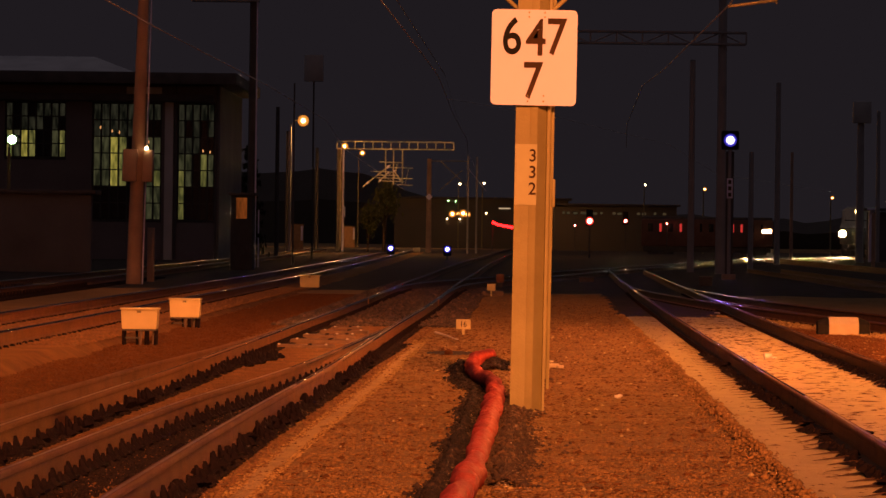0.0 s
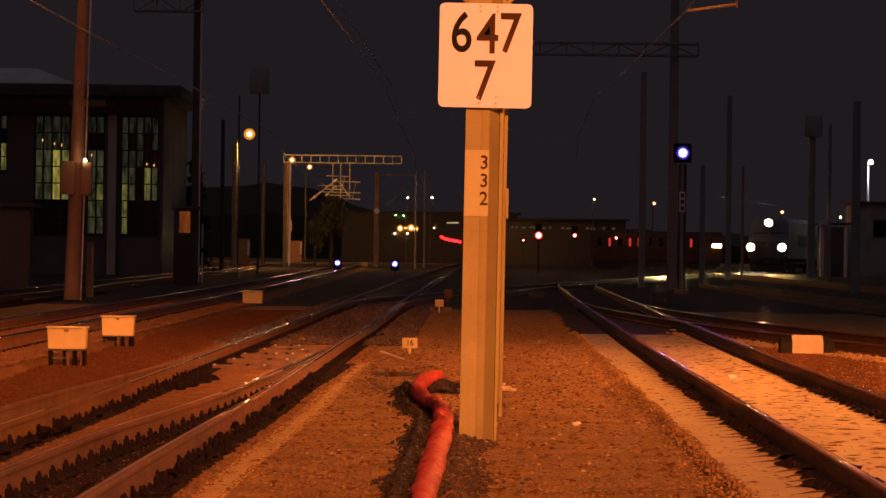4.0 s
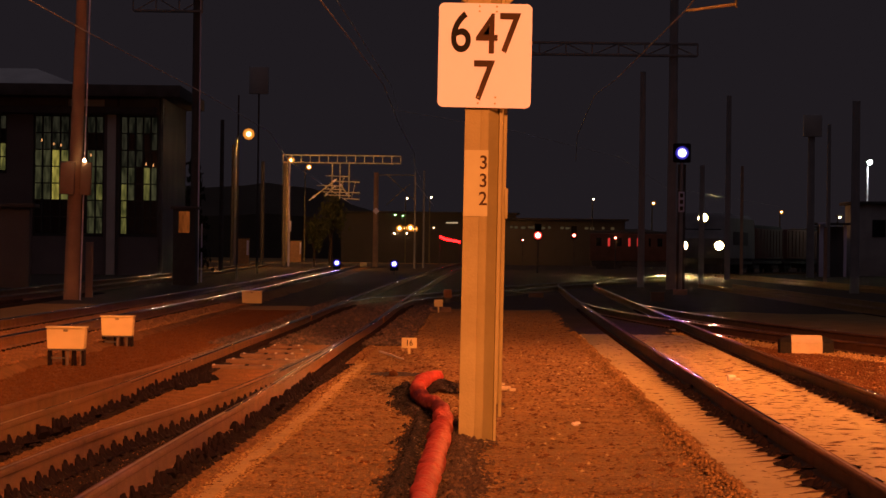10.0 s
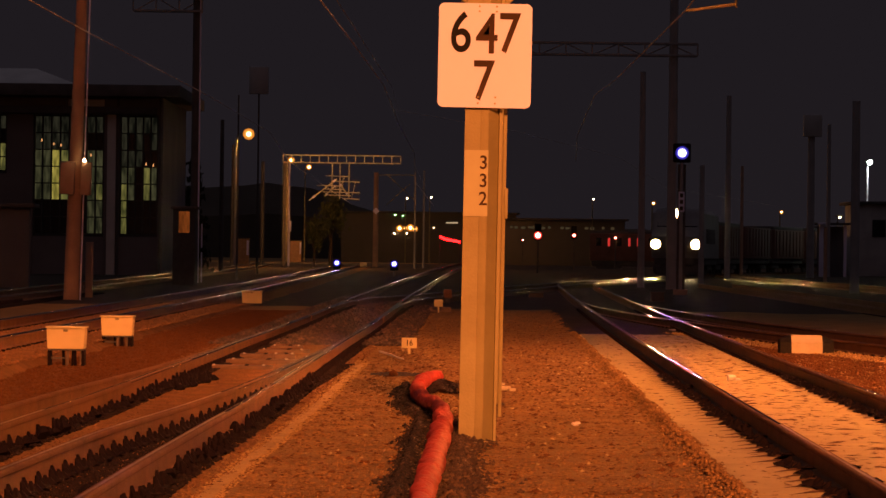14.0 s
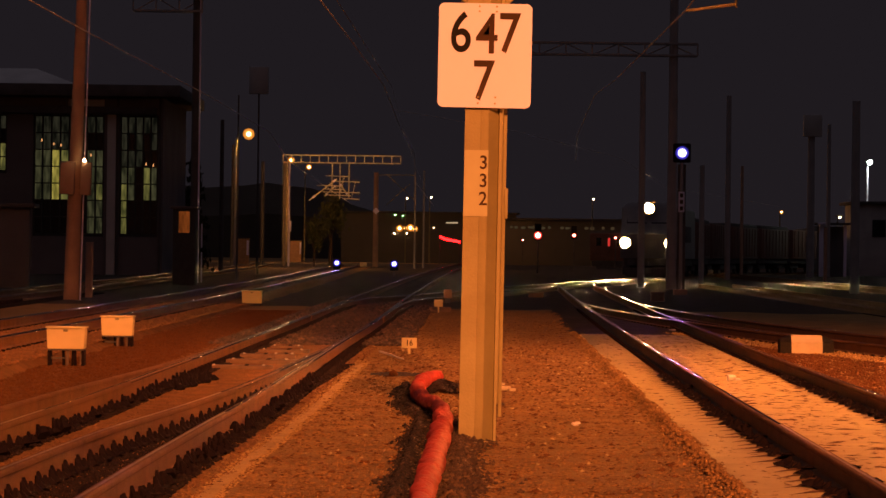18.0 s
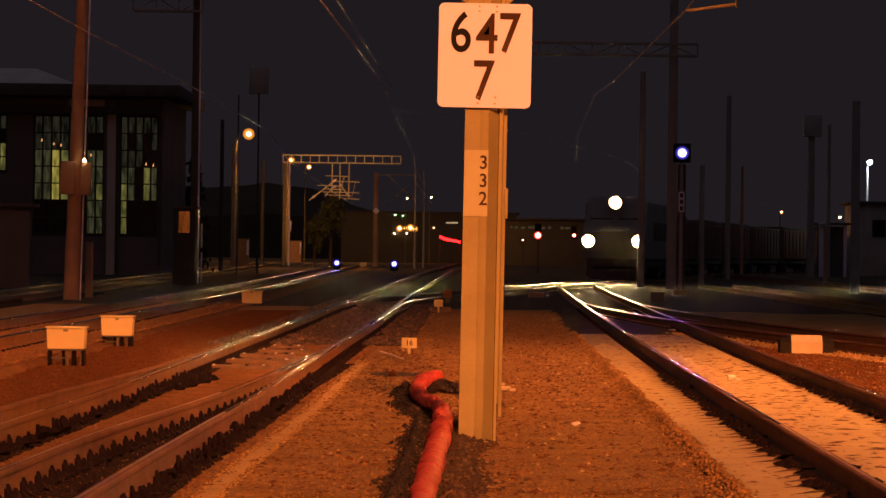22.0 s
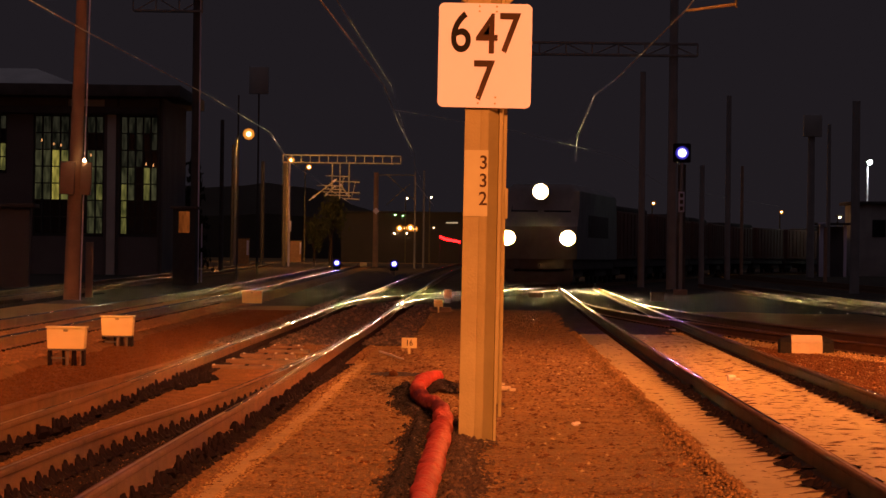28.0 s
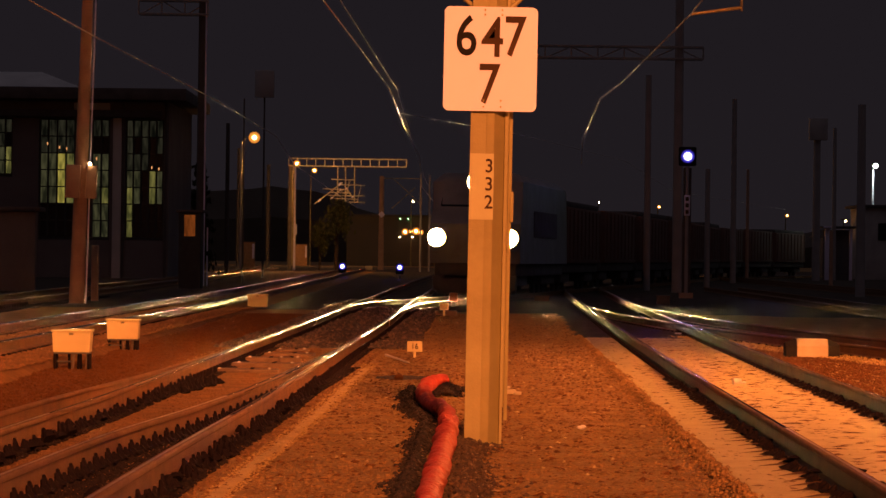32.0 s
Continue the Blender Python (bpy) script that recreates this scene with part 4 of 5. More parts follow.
# litter on the ground
for x, y, k, lab in ((3.56, 41.3, 0, "crushed pale paper cup lying on ballast"), (1.21, 30.1, 1, "crumpled pale wrapper lying on gravel"), (4.76, 68, 2, "pale board fragment lying between the rails"),
                     (3.66, 41.6, 1, "torn pale wrapper lying on ballast")):
    bm = bmesh.new()
    if k == 0:
        rod(bm, (-0.05, 0, 0.05), (0.05, 0.02, 0.055), 0.045, 0.032, 14)
    elif k == 1:
        bmesh.ops.create_icosphere(bm, subdivisions=2, radius=0.05)
        for v in bm.verts:
            v.co = Vector((v.co.x * 1.2, v.co.y, v.co.z * 0.55)) * (1 + 0.6 * noise.noise(v.co * 40)) + Vector((0, 0, 0.03))
    elif k == 2:
        box(bm, (0, 0, 0.02), (0.34, 0.5, 0.03), 0.005, 0.3)
    else:
        box(bm, (0, 0, 0.035), (0.16, 0.25, 0.07), 0.015, 0.2)
    ob = part("litter" if k < 2 else "fragment", bm, M_TRASH if k < 3 else M_CONC)
    ob.location = (x, y, 0.005 + rise(y))
    ob.scale = (1.0, 1.0, 1.0) if k == 0 else (0.7, 0.7, 0.7)
    tagged(ob, lab, "litter")

rub = thing("rubble", 0.70, 38.0, 0, "small heap of pale rubble beside the anchor mast", "rubble")
for x, y, z, w, h, a in ((0.0, 0, 0.025, 0.15, 0.05, 0.2), (-0.03, 0.1, 0.07, 0.09, 0.03, -0.3), (0.09, -0.25, 0.02, 0.08, 0.035, 0.5), (-0.07, -0.4, 0.016, 0.08, 0.03, 0.1)):
    part("stone", box(bmesh.new(), (x, y, z), (w, w * 0.9, h), 0.012, a), M_BLOCKFACE, rub)

# ---- signals ----


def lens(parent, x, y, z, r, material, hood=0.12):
    """A round signal lamp: a coloured disc with the bulb's glow painted into it, a ring and a hood."""
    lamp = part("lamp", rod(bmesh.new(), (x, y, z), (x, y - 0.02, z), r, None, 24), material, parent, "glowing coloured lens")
    bm = bmesh.new()
    for k in range(9):
        a0, a1 = math.pi * (k / 9), math.pi * ((k + 1) / 9)
        vs = [bm.verts.new((x + (r + 0.03) * math.cos(a), yy, z + (r + 0.03) * math.sin(a))) for a in (a0, a1) for yy in (y + 0.02, y - hood)]
        bm.faces.new((vs[0], vs[1], vs[3], vs[2]))
    part("hood", bm, M_BLACK, parent)
    return lamp


def shunting_mast():
    s = thing("signal_mast", 8.84, 125, 0, "tall slim signal post with a bright blue lamp and plate", "signal")
    part("post", rod(bmesh.new(), (0, 0.12, -0.1), (0, 0.12, 5.7), 0.07, 0.06, 12), M_POLE, s)
    part("head", box(bmesh.new(), (0, 0.1, 5.42), (0.66, 0.16, 0.72), 0.06), M_BLACK, s)
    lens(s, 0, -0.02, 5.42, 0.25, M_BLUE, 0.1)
    part("plate", box(bmesh.new(), (0, 0.03, 3.6), (0.22, 0.015, 0.76), 0.004), M_WHITE, s, "narrow white plate with dark characters")
    for z in (3.36, 3.6, 3.84):
        part("lettering", box(bmesh.new(), (0, 0.0205, z), (0.12, 0.004, 0.15)), M_NUMBER, s)
    part("ladder", box(bmesh.new(), (0.02, 0.3, 2.5), (0.3, 0.03, 5.0)), M_DARKSTEEL, s)
    part("foot", box(bmesh.new(), (0, 0.12, 0.15), (0.5, 0.5, 0.4), 0.02), M_POLEBROWN, s)


shunting_mast()


def dwarf(x, y):
    s = thing("dwarf_signal", x, y, 0, "low dwarf signal with a bright blue lamp", "signal", group="dwarf signals")
    part("post", rod(bmesh.new(), (0, 0.1, -0.05), (0, 0.1, 0.7), 0.06, None, 10), M_DARKSTEEL, s)
    part("head", box(bmesh.new(), (0, 0.1, 0.85), (0.5, 0.16, 0.64), 0.03), M_BLACK, s)
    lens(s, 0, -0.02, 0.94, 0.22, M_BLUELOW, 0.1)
    return s


dwarf(-6.68, 212)
dwarf(-2.95, 204)


def red_signal(x, y, z, r, label):
    s = thing("colour_light_signal", x, y, 0, label, "signal", group="red signals")
    part("post", rod(bmesh.new(), (0, 0.14, -0.1), (0, 0.14, z - 0.2), 0.07, None, 10), M_DARKSTEEL, s)
    part("head", box(bmesh.new(), (0, 0.12, z + 0.25), (0.5, 0.16, 1.2), 0.05), M_BLACK, s)
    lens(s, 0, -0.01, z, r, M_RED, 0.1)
    return s


red_signal(6.76, 240, 3.0, 0.30, "colour-light signal on a post showing red")
red_signal(11.67, 300, 3.41, 0.2, "distant colour-light signal showing red")

# ---- lamp posts and masts ----


def lamp_post(x, y, h, material, label, reach=0.9, r=0.22, side=1, pole=M_GALV):
    p = thing("street_lamp", x - side * reach, y, 0, label, "lamp post", group="yard lamps")
    part("pole", rod(bmesh.new(), (0, 0, -0.1), (0, 0, h - 0.3), 0.11, 0.06, 12), pole, p)
    part("arm", tube(bmesh.new(), [(0, 0, h - 0.35), (side * reach * 0.3, -0.05, h + 0.02), (side * reach, -0.1, h + 0.12)], 0.035, 8), M_GALV, p)
    part("housing", box(bmesh.new(), (side * reach, -0.1, h + 0.14), (0.5, 0.9, 0.12), 0.05), M_DARKSTEEL, p)
    part("lamp", rod(bmesh.new(), (side * reach, -0.62, h), (side * reach, -0.58, h), r * 1.3, None, 22), material, p, "glowing lamp glass")
    part("lamp_case", rod(bmesh.new(), (side * reach, -0.575, h), (side * reach, -0.1, h + 0.05), r * 1.3, r * 0.6, 16), M_DARKSTEEL, p)
    return p


lamp_post(-15.2, 262, 10.73, M_SODIUMLAMP, "tall yard lamp post with a sodium lamp alight", 1.0, 0.34, 1, M_POLE)
lamp_post(-19.04, 420, 13.11, M_SODIUMLAMP, "distant yard lamp post with a sodium lamp alight", 0.5, 0.33)
lamp_post(-17.64, 440, 12.8, M_SODIUMLAMP, "distant yard lamp post with a sodium lamp alight", 0.5, 0.28)
lamp_post(33.08, 262, 9.12, M_COOL, "white lamp post with a cool white lamp by a building", 0.1, 0.14, 1, M_WHITE)
lamp_post(35.1, 350, 6.39, M_SODIUMLAMP, "small distant lamp post alight", 0.1, 0.14)
lamp_post(21.92, 352, 7.17, M_SODIUMLAMP, "small distant lamp post alight", 0.1, 0.15)
lamp_post(30.8, 262, 4.8, M_WARM, "small dim lamp on a post", 0.1, 0.06)
lamp_post(17.8, 400, 8.36, M_WARM, "small dim lamp on a post", 0.1, 0.07)
lamp_post(-19.9, 136, 5.42, M_GREEN, "greenish lamp on a post before the hall", 0.2, 0.14)


def yard_glow(x, y, z, watts, colour):
    d = bpy.data.lights.new("lamp_light", "POINT")
    d.energy, d.color, d.shadow_soft_size = watts, colour, 0.25
    ob = new("lamp_light", d)
    ob.location = (x, y, z)


yard_glow(-14.6, 263.2, 10.1, 8000, (1.0, 0.4, 0.10))
yard_glow(-17.2, 410.0, 12.0, 12000, (1.0, 0.4, 0.10))
yard_glow(33.0, 261.2, 8.55, 250, (0.85, 1.0, 0.85))


def concrete_pole(x, y, h, r0, r1, label, lean=0.0, material=M_CONC):
    p = thing("catenary_pole", x, y, 0, label, "pole", ry=lean, group="catenary poles")
    part("shaft", rod(bmesh.new(), (0, 0, -0.1), (0, 0, h), r0, r1, 16), material, p)
    return p


p = concrete_pole(-10.71, 97, 13, 0.225, 0.125, "tall brownish concrete catenary pole carrying two relay boxes", 1.4, M_POLEBROWN)
for x, w in ((-0.20, 0.42), (0.34, 0.30)):
    part("relay_box", box(bmesh.new(), (x, -0.28, 3.6), (w, 0.25, 0.95), 0.02), mat("brown_box_paint", (0.34, 0.24, 0.18), 0.6, 0, (0.26, 0.18, 0.13), 3), p)
part("cable_pipe", rod(bmesh.new(), (0.28, -0.15, 0), (0.24, -0.15, 12.5), 0.022, None, 8), M_WHITE, p)
bm = bmesh.new()
ball(bm, (0.29, -0.45, 4.12), 0.05)
part("lamp", bm, M_WARM, p, "small glowing lamp")
p = thing("short_post", -10.68, 101.7, 0, "short brownish post beside a catenary pole", "post")
part("shaft", box(bmesh.new(), (0, 0, 0.86), (0.22, 0.2, 1.85), 0.02), M_POLEBROWN, p)
for x, y, h, r, lab in ((-10.84, 146.6, 14, 0.2, "tall dark catenary pole beside the outer track"), (9.7, 142.95, 14, 0.22, "tall dark catenary pole of a portal"), (8.83, 150, 9.8, 0.16, "dark slim concrete catenary pole"),
                        (13.05, 170, 6.2, 0.15, "dark slim concrete catenary pole"), (16.9, 200, 11.2, 0.18, "dark slim concrete catenary pole"), (25.1, 230, 11.4, 0.28, "broad dark pole in the yard"), (27.0, 236, 11, 0.16, "dark slim concrete catenary pole"),
                        (16.64, 136, 7.94, 0.20, "dark slim concrete catenary pole"), (-18.55, 296, 11, 0.16, "dark slim concrete catenary pole"), (-15.6, 290, 9.4, 0.18, "dark slim concrete catenary pole"),
                        (-2.4, 284, 8.6, 0.09, "thin dark steel catenary pole"), (-1.7, 292, 8.8, 0.09, "thin dark steel catenary pole"), (-13.2, 200, 9.4, 0.14, "dark slim concrete catenary pole"), (1.95, 142.95, 10.3, 0.16, "dark catenary pole behind the numbered mast"), (-9.8, 160, 9.0, 0.05, "thin dark steel post by tracks")):
    cp = concrete_pole(x, y, h, r, r * 0.8, lab, 0.0, M_DARKSTEEL if x < -9 else M_POLE)
    if x == 25.1:
        part("head", box(bmesh.new(), (0.05, -0.2, 10.65), (1.25, 0.5, 1.5), 0.05), M_BLOCKWALL, cp, "unlit grey lamp head")
    if x == -10.84:
        part("cable_pipe", rod(bmesh.new(), (r * 0.7 + 0.04, -r, 0), (r * 0.7 + 0.04, -r, h - 0.3), 0.036, None, 8), M_WHITE, cp)
for x, y, h in ((-10.56, 147.2, 2.75),):
    sp = thing("thin_post", x, y, 0, "thin pale metal post by a pole", "post", group="thin posts")
    part("shaft", rod(bmesh.new(), (0, 0, -0.05), (0, 0, h), 0.03, None, 8), M_WHITE, sp)
    part("collar", rod(bmesh.new(), (0, 0, h * 0.55), (0, 0, h * 0.62), 0.045, None, 8), M_BLACK, sp)
unlit = thing("floodlight_mast", -11.05, 200, rise(200), "slim dark mast with an unlit grey floodlight head", "mast")
part("pole", rod(bmesh.new(), (0, 0, -0.1), (0, 0, 12.0), 0.07, 0.05, 10), M_DARKSTEEL, unlit)
part("head", box(bmesh.new(), (0, -0.15, 11.5), (1.15, 0.4, 1.6), 0.04), M_BLOCKWALL, unlit, "unlit grey floodlight head")
for v in (11.0, 12.0):
    part("bracket", box(bmesh.new(), (0, 0.1, v), (0.5, 0.12, 0.06), 0.01), M_DARKSTEEL, unlit)
concrete_pole(19.6, 221, 7.6, 0.12, 0.09, "slim dull brown post", 0, M_POLEBROWN)
concrete_pole(20.0, 176, 3.2, 0.10, 0.10, "short dull brown post by siding", 0, M_POLEBROWN)
p = concrete_pole(-6.03, 300, 8.8, 0.26, 0.2, "brownish catenary pole with a white diamond board", 0, M_POLEBROWN)
bm = bmesh.new()
bmesh.ops.create_cube(bm, size=1.0, matrix=Matrix.Translation((0.02, -0.28, 5.37)) @ Matrix.Rotation(radians(45), 4, "Y") @ Matrix.Diagonal((0.44, 0.03, 0.44, 1)))
part("diamond_board", bm, M_WHITE, p, "small white diamond-shaped board")
part("arm", rod(bmesh.new(), (0, 0, 8.6), (3.4, 0, 8.6), 0.035), M_MAST, p)
part("brace", rod(bmesh.new(), (1.0, 0, 8.6), (3.4, -0.1, 6.4), 0.035), M_MAST, p)
part("strut", rod(bmesh.new(), (0.9, 0, 5.9), (3.0, -0.2, 7.8), 0.035), M_MAST, p)


def truss(name, x0, x1, y, z, label, legs=(), depth=0.62, material=M_GALV, cell=0.75, laced=True):
    """A lattice portal beam: chords, posts and diagonals, on two legs."""
    t = thing(name, x0, y, 0, label, "portal")
    w = x1 - x0
    for dz in (0, depth):
        for dy in (0, depth):
            part("chord", box(bmesh.new(), (w / 2, dy, z + dz), (w, 0.09, 0.09), 0.01), material, t)
    n = int(w / cell)
    for i in range(n + 1):
        u = w * i / n
        part("web_post", box(bmesh.new(), (u, 0, z + depth / 2), (0.07, 0.06, depth)), material, t)
        if i < n and laced:
            part("lacing", rod(bmesh.new(), (u, depth, z + (depth if i % 2 else 0)), (u + w / n, depth, z + (0 if i % 2 else depth)), 0.03, None, 6), material, t)
    for u in legs:
        part("leg", box(bmesh.new(), (u, depth / 2, z / 2 - 0.05), (0.3, 0.4, z + 0.1), 0.01), M_DARKSTEEL, t)
    return t


truss("portal_gantry", -13.4, -3.6, 280, 9.08, "lattice steel portal gantry lit by sodium lamps", (0.15,), 0.62, M_GANTRY, 0.75, False)
truss("portal_gantry", 1.75, 10.7, 142.7, 10.1, "dark lattice portal beam across the tracks", (), 0.5, M_POLE, 1.0)
truss("portal_gantry", -13.6, -10.6, 146.3, 12.0, "dark lattice portal beam above the outer track", (), 0.6, M_POLE, 1.0)


def cantilever(x, z, top, bars, strut, label):
    """A hinged bracket hung from the gantry: drop post, top tie, contact bars, raking strut, insulators."""
    c = thing("catenary_bracket", x, 280.1, 0, label, "bracket", group="catenary brackets")
    part("drop_post", rod(bmesh.new(), (0, 0, z - 0.3), (0, 0, 9.12), 0.05, None, 8), M_GANTRY, c)
    part("top_tie", rod(bmesh.new(), (top[0] - x, 0, top[2]), (top[1] - x, -0.1, top[2] - 0.05), 0.04, None, 8), M_GANTRY, c)
    for k, (x0, x1, h) in enumerate(bars):
        part("contact_bar", rod(bmesh.new(), (x0 - x, -0.1 * k, h), (x1 - x, -0.1 * k - 0.15, h - 0.05), 0.04, None, 8), M_GANTRY, c)
        part("dropper", rod(bmesh.new(), ((x0 + x1) / 2 - x, -0.1 * k, h), ((x0 + x1) / 2 - x + 0.3, 0, top[2]), 0.02, None, 6), M_GANTRY, c)
    a, b = strut
    part("strut", rod(bmesh.new(), (a[0] - x, 0, a[1]), (b[0] - x, 0, b[1]), 0.055, None, 8), M_GANTRY, c)
    for u in (0.12, 0.86):
        p, q = Vector((a[0] - x, 0, a[1])), Vector((b[0] - x, 0, b[1]))
        part("insulator", rod(bmesh.new(), p.lerp(q, u), p.lerp(q, u + 0.1), 0.10, 0.10, 10), M_WHITE, c)
    return c


cantilever(-8.65, 6.4, (-9.85, -7.95, 8.0), ((-10.1, -7.0, 6.66), (-9.6, -7.7, 6.4)), ((-11.2, 5.92), (-8.9, 7.75)), "hinged catenary bracket lit orange below the gantry")
cantilever(-7.9, 6.5, (-9.0, -7.0, 7.55), ((-8.3, -7.0, 6.12),), ((-8.7, 7.4), (-8.0, 6.45)), "short hinged catenary bracket lit orange below the gantry")
cantilever(-9.3, 6.9, (-10.6, -8.4, 7.2), ((-9.9, -8.2, 6.9),), ((-9.9, 6.3), (-9.0, 7.2)), "hinged catenary bracket with slim bars below the gantry")
c = thing("steady_arm", 3.92, 55, 5.56, "pale steel steady arm holding the contact wire", "bracket")
part("arm", rod(bmesh.new(), (0, 0, 0), (0.82, 0, 0.12), 0.022, 0.026, 8), M_MAST, c)
part("drop", rod(bmesh.new(), (0.82, 0, 0.06), (0.82, 0, 0.5), 0.02, None, 8), M_GALV, c)
part("drop_post", rod(bmesh.new(), (0.82, 0, 0.4), (0.82, 0, 2.7), 0.04, None, 8), M_GALV, c)


truss("portal_gantry", -11.8, 12.5, 55.0, 8.1, "lattice portal beam high above the tracks", (0.15, 24.1), 0.5, M_GALV, 1.5)


def wire(name, pts, r, label):
    bm = bmesh.new()
    tube(bm, pts, r, 12)
    return tagged(part(name, bm, M_WIRE), label, "wire", group="overhead wires")


def sag(a, b, drop, n=12):
    return [tuple(Vector(a).lerp(Vector(b), i / n) - Vector((0, 0, drop * 4 * (i / n) * (1 - i / n)))) for i in range(n + 1)]


wire("contact_wire", [(-2.75, 20, 5.6), (-2.03, 54, 5.6), (-1.79, 65, 5.6), (-1.48, 81, 5.6), (-1.45, 91.5, 5.6), (-1.43, 105.3, 5.6), (-1.2, 135, 5.6), (-1.6, 190, 5.6), (-0.8, 280, 5.6)], 0.012, "thin copper contact wire over the turnout track")
wire("carrier_wire", [(-2.9, 20, 7.15), (-2.36, 72.6, 7.0), (-2.11, 87.5, 7.0), (-1.74, 109.7, 7.0)], 0.012, "thin carrier wire above the turnout track")
wire("carrier_wire", sag((-1.74, 109.7, 7.0), (-1.5, 280, 7.2), 0.5), 0.004, "thin carrier wire above the turnout track")
wire("contact_wire", [(-7.0, 20, 5.6), (-6.8, 55, 5.6), (-6.68, 63.3, 5.6), (-6.16, 88, 5.6), (-5.9, 114, 5.6), (-6.9, 150, 5.6), (-7.6, 280, 5.6)], 0.012, "thin copper contact wire over the outer track")
wire("contact_wire", [(3.4, 20, 5.6), (3.92, 55, 5.57), (3.9, 77, 5.58), (3.78, 85, 5.6), (4.5, 114, 5.6), (5.6, 143, 5.6)], 0.012, "thin copper contact wire over the track on fresh ballast")
wire("contact_wire", [(-1.4, 95, 5.6), (2.1, 109, 5.6), (7.2, 138, 5.6), (13, 196, 5.6), (26, 260, 5.6)], 0.007, "thin copper contact wire over the crossover")

# ---- buildings ----


def hall():
    b = thing("station_hall", -31.2, 182, -0.456, "dark station hall with tall lit multi-paned windows", "building")
    b.scale = (1.3, 1.3, 1.3)
    # front wall with two tall openings, built as piers, sill and lintel
    W, H = 12.3, 7.9
    o = [(3.2, 5.8, 4.7), (6.9, 9.85, 2.1), (10.5, 12.1, 2.1)]
    z1 = 7.15
    for x0, x1 in ((0, 3.2), (5.8, 6.9), (9.85, 10.5), (12.1, W)):
        part("wall", box(bmesh.new(), ((x0 + x1) / 2, 0.2, H / 2), (x1 - x0, 0.4, H), 0.01), M_WALL, b)
    for x0, x1, z0 in o:
        part("wall", box(bmesh.new(), ((x0 + x1) / 2, 0.2, z0 / 2), (x1 - x0 - 0.004, 0.4, z0)), M_WALL, b)
        part("wall", box(bmesh.new(), ((x0 + x1) / 2, 0.2, (z1 + H) / 2), (x1 - x0 - 0.004, 0.4, H - z1)), M_WALL, b)
    part("wall", box(bmesh.new(), (W - 0.2, 6.2, H / 2), (0.4, 11.6, H)), M_WALL, b)
    part("wall", box(bmesh.new(), (0.2, 6.2, H / 2), (0.4, 11.6, H)), M_WALL, b)
    part("wall", box(bmesh.new(), (W / 2, 12.2, H / 2), (W, 0.4, H)), M_WALL, b)
    part("roof", box(bmesh.new(), (W / 2 + 0.2, 5.6, H + 0.24), (W + 1.2, 14, 0.48), 0.03), M_DARKSTEEL, b, "dark flat roof with wide eaves")
    bm = bmesh.new()
    eave = [bm.verts.new((u, v, H + 0.5)) for u, v in ((-2.0, -1.2), (8.75, -1.2), (8.75, 11.5), (-2.0, 11.5))]
    deck = [bm.verts.new((u, v, H + 1.30)) for u, v in ((-2.0, 2.4), (6.7, 2.4), (6.7, 9.0), (-2.0, 9.0))]
    for k in range(4):
        bm.faces.new((eave[k], eave[(k + 1) % 4], deck[(k + 1) % 4], deck[k]))
    bm.faces.new(deck)
    bm.faces.new(eave[::-1])
    bmesh.ops.recalc_face_normals(bm, faces=bm.faces)
    part("upper_roof", bm, M_ROOF, b, "pale grey sheet roof of the raised middle")
    part("eave_beam", box(bmesh.new(), (W / 2, -0.5, 7.35), (W - 0.5, 0.25, 0.3), 0.02), M_DARKSTEEL, b)
    rng = random.Random(4)
    for x0, x1, z0 in o:
        win = part("window", box(bmesh.new(), ((x0 + x1) / 2, 0.2, z0 + 0.06), (x1 - x0 - 0.02, 0.2, 0.1)), M_FRAME, b)
        nx = 8 if x1 - x0 > 2 else 5
        nz = 7 if z0 < 3 else 4
        dx, dz = (x1 - x0) / nx, (z1 - z0 - 0.15) / nz
        for i in range(nx + 1):
            part("bar", box(bmesh.new(), (min(max(x0 + i * dx, x0 + 0.04), x1 - 0.04), 0.18, (z0 + z1) / 2 + 0.06), (0.06, 0.08, z1 - z0 - 0.14)), M_FRAME, win)
        for k in range(1, nz):
            part("bar", box(bmesh.new(), ((x0 + x1) / 2, 0.19, z0 + 0.12 + k * dz), (x1 - x0 - 0.02, 0.05, 0.045)), M_FRAME, win)
        for i in range(nx):
            for k in range(nz):
                z = z0 + 0.12 + (k + 0.5) * dz
                lit = (0.5, 0.15, 1.0, 0.55, 0, 0, 0.4, 0.5)[i] if nx == 8 else (0.5, 0.35, 0, 0.6, 0.45)[i]
                low = 2.2 if (nx == 8 and i > 5) or (nx == 5 and i == 0) else 3.4
                lit *= 1.0 if low < z < (5.7 if nx == 8 else 5.0) else 0.0
                high = z > (5.7 if nx == 8 else 5.0) and rng.random() < 0.75
                m = M_HALLFAINT if high else M_HALL if lit > 0.7 else M_HALLPALE if lit > 0.42 + 0.15 * rng.random() else M_HALLDIM if lit > 0.1 else M_GLASS
                part("pane", box(bmesh.new(), (x0 + (i + 0.5) * dx, 0.23, z), (dx - 0.08, 0.012, dz - 0.05)), m, win)
    for x, z, m in ((7.25, 6.1, M_BULB), (7.75, 5.95, M_BULB), (8.05, 5.9, M_BULB), (9.3, 5.5, M_BULB), (11.6, 5.15, M_BULB), (11.9, 5.1, M_BULB)):
        lamp = part("inside_lamp", ball(bmesh.new(), (x, 0.05, z), 0.03, 10, 2.2), m, b)
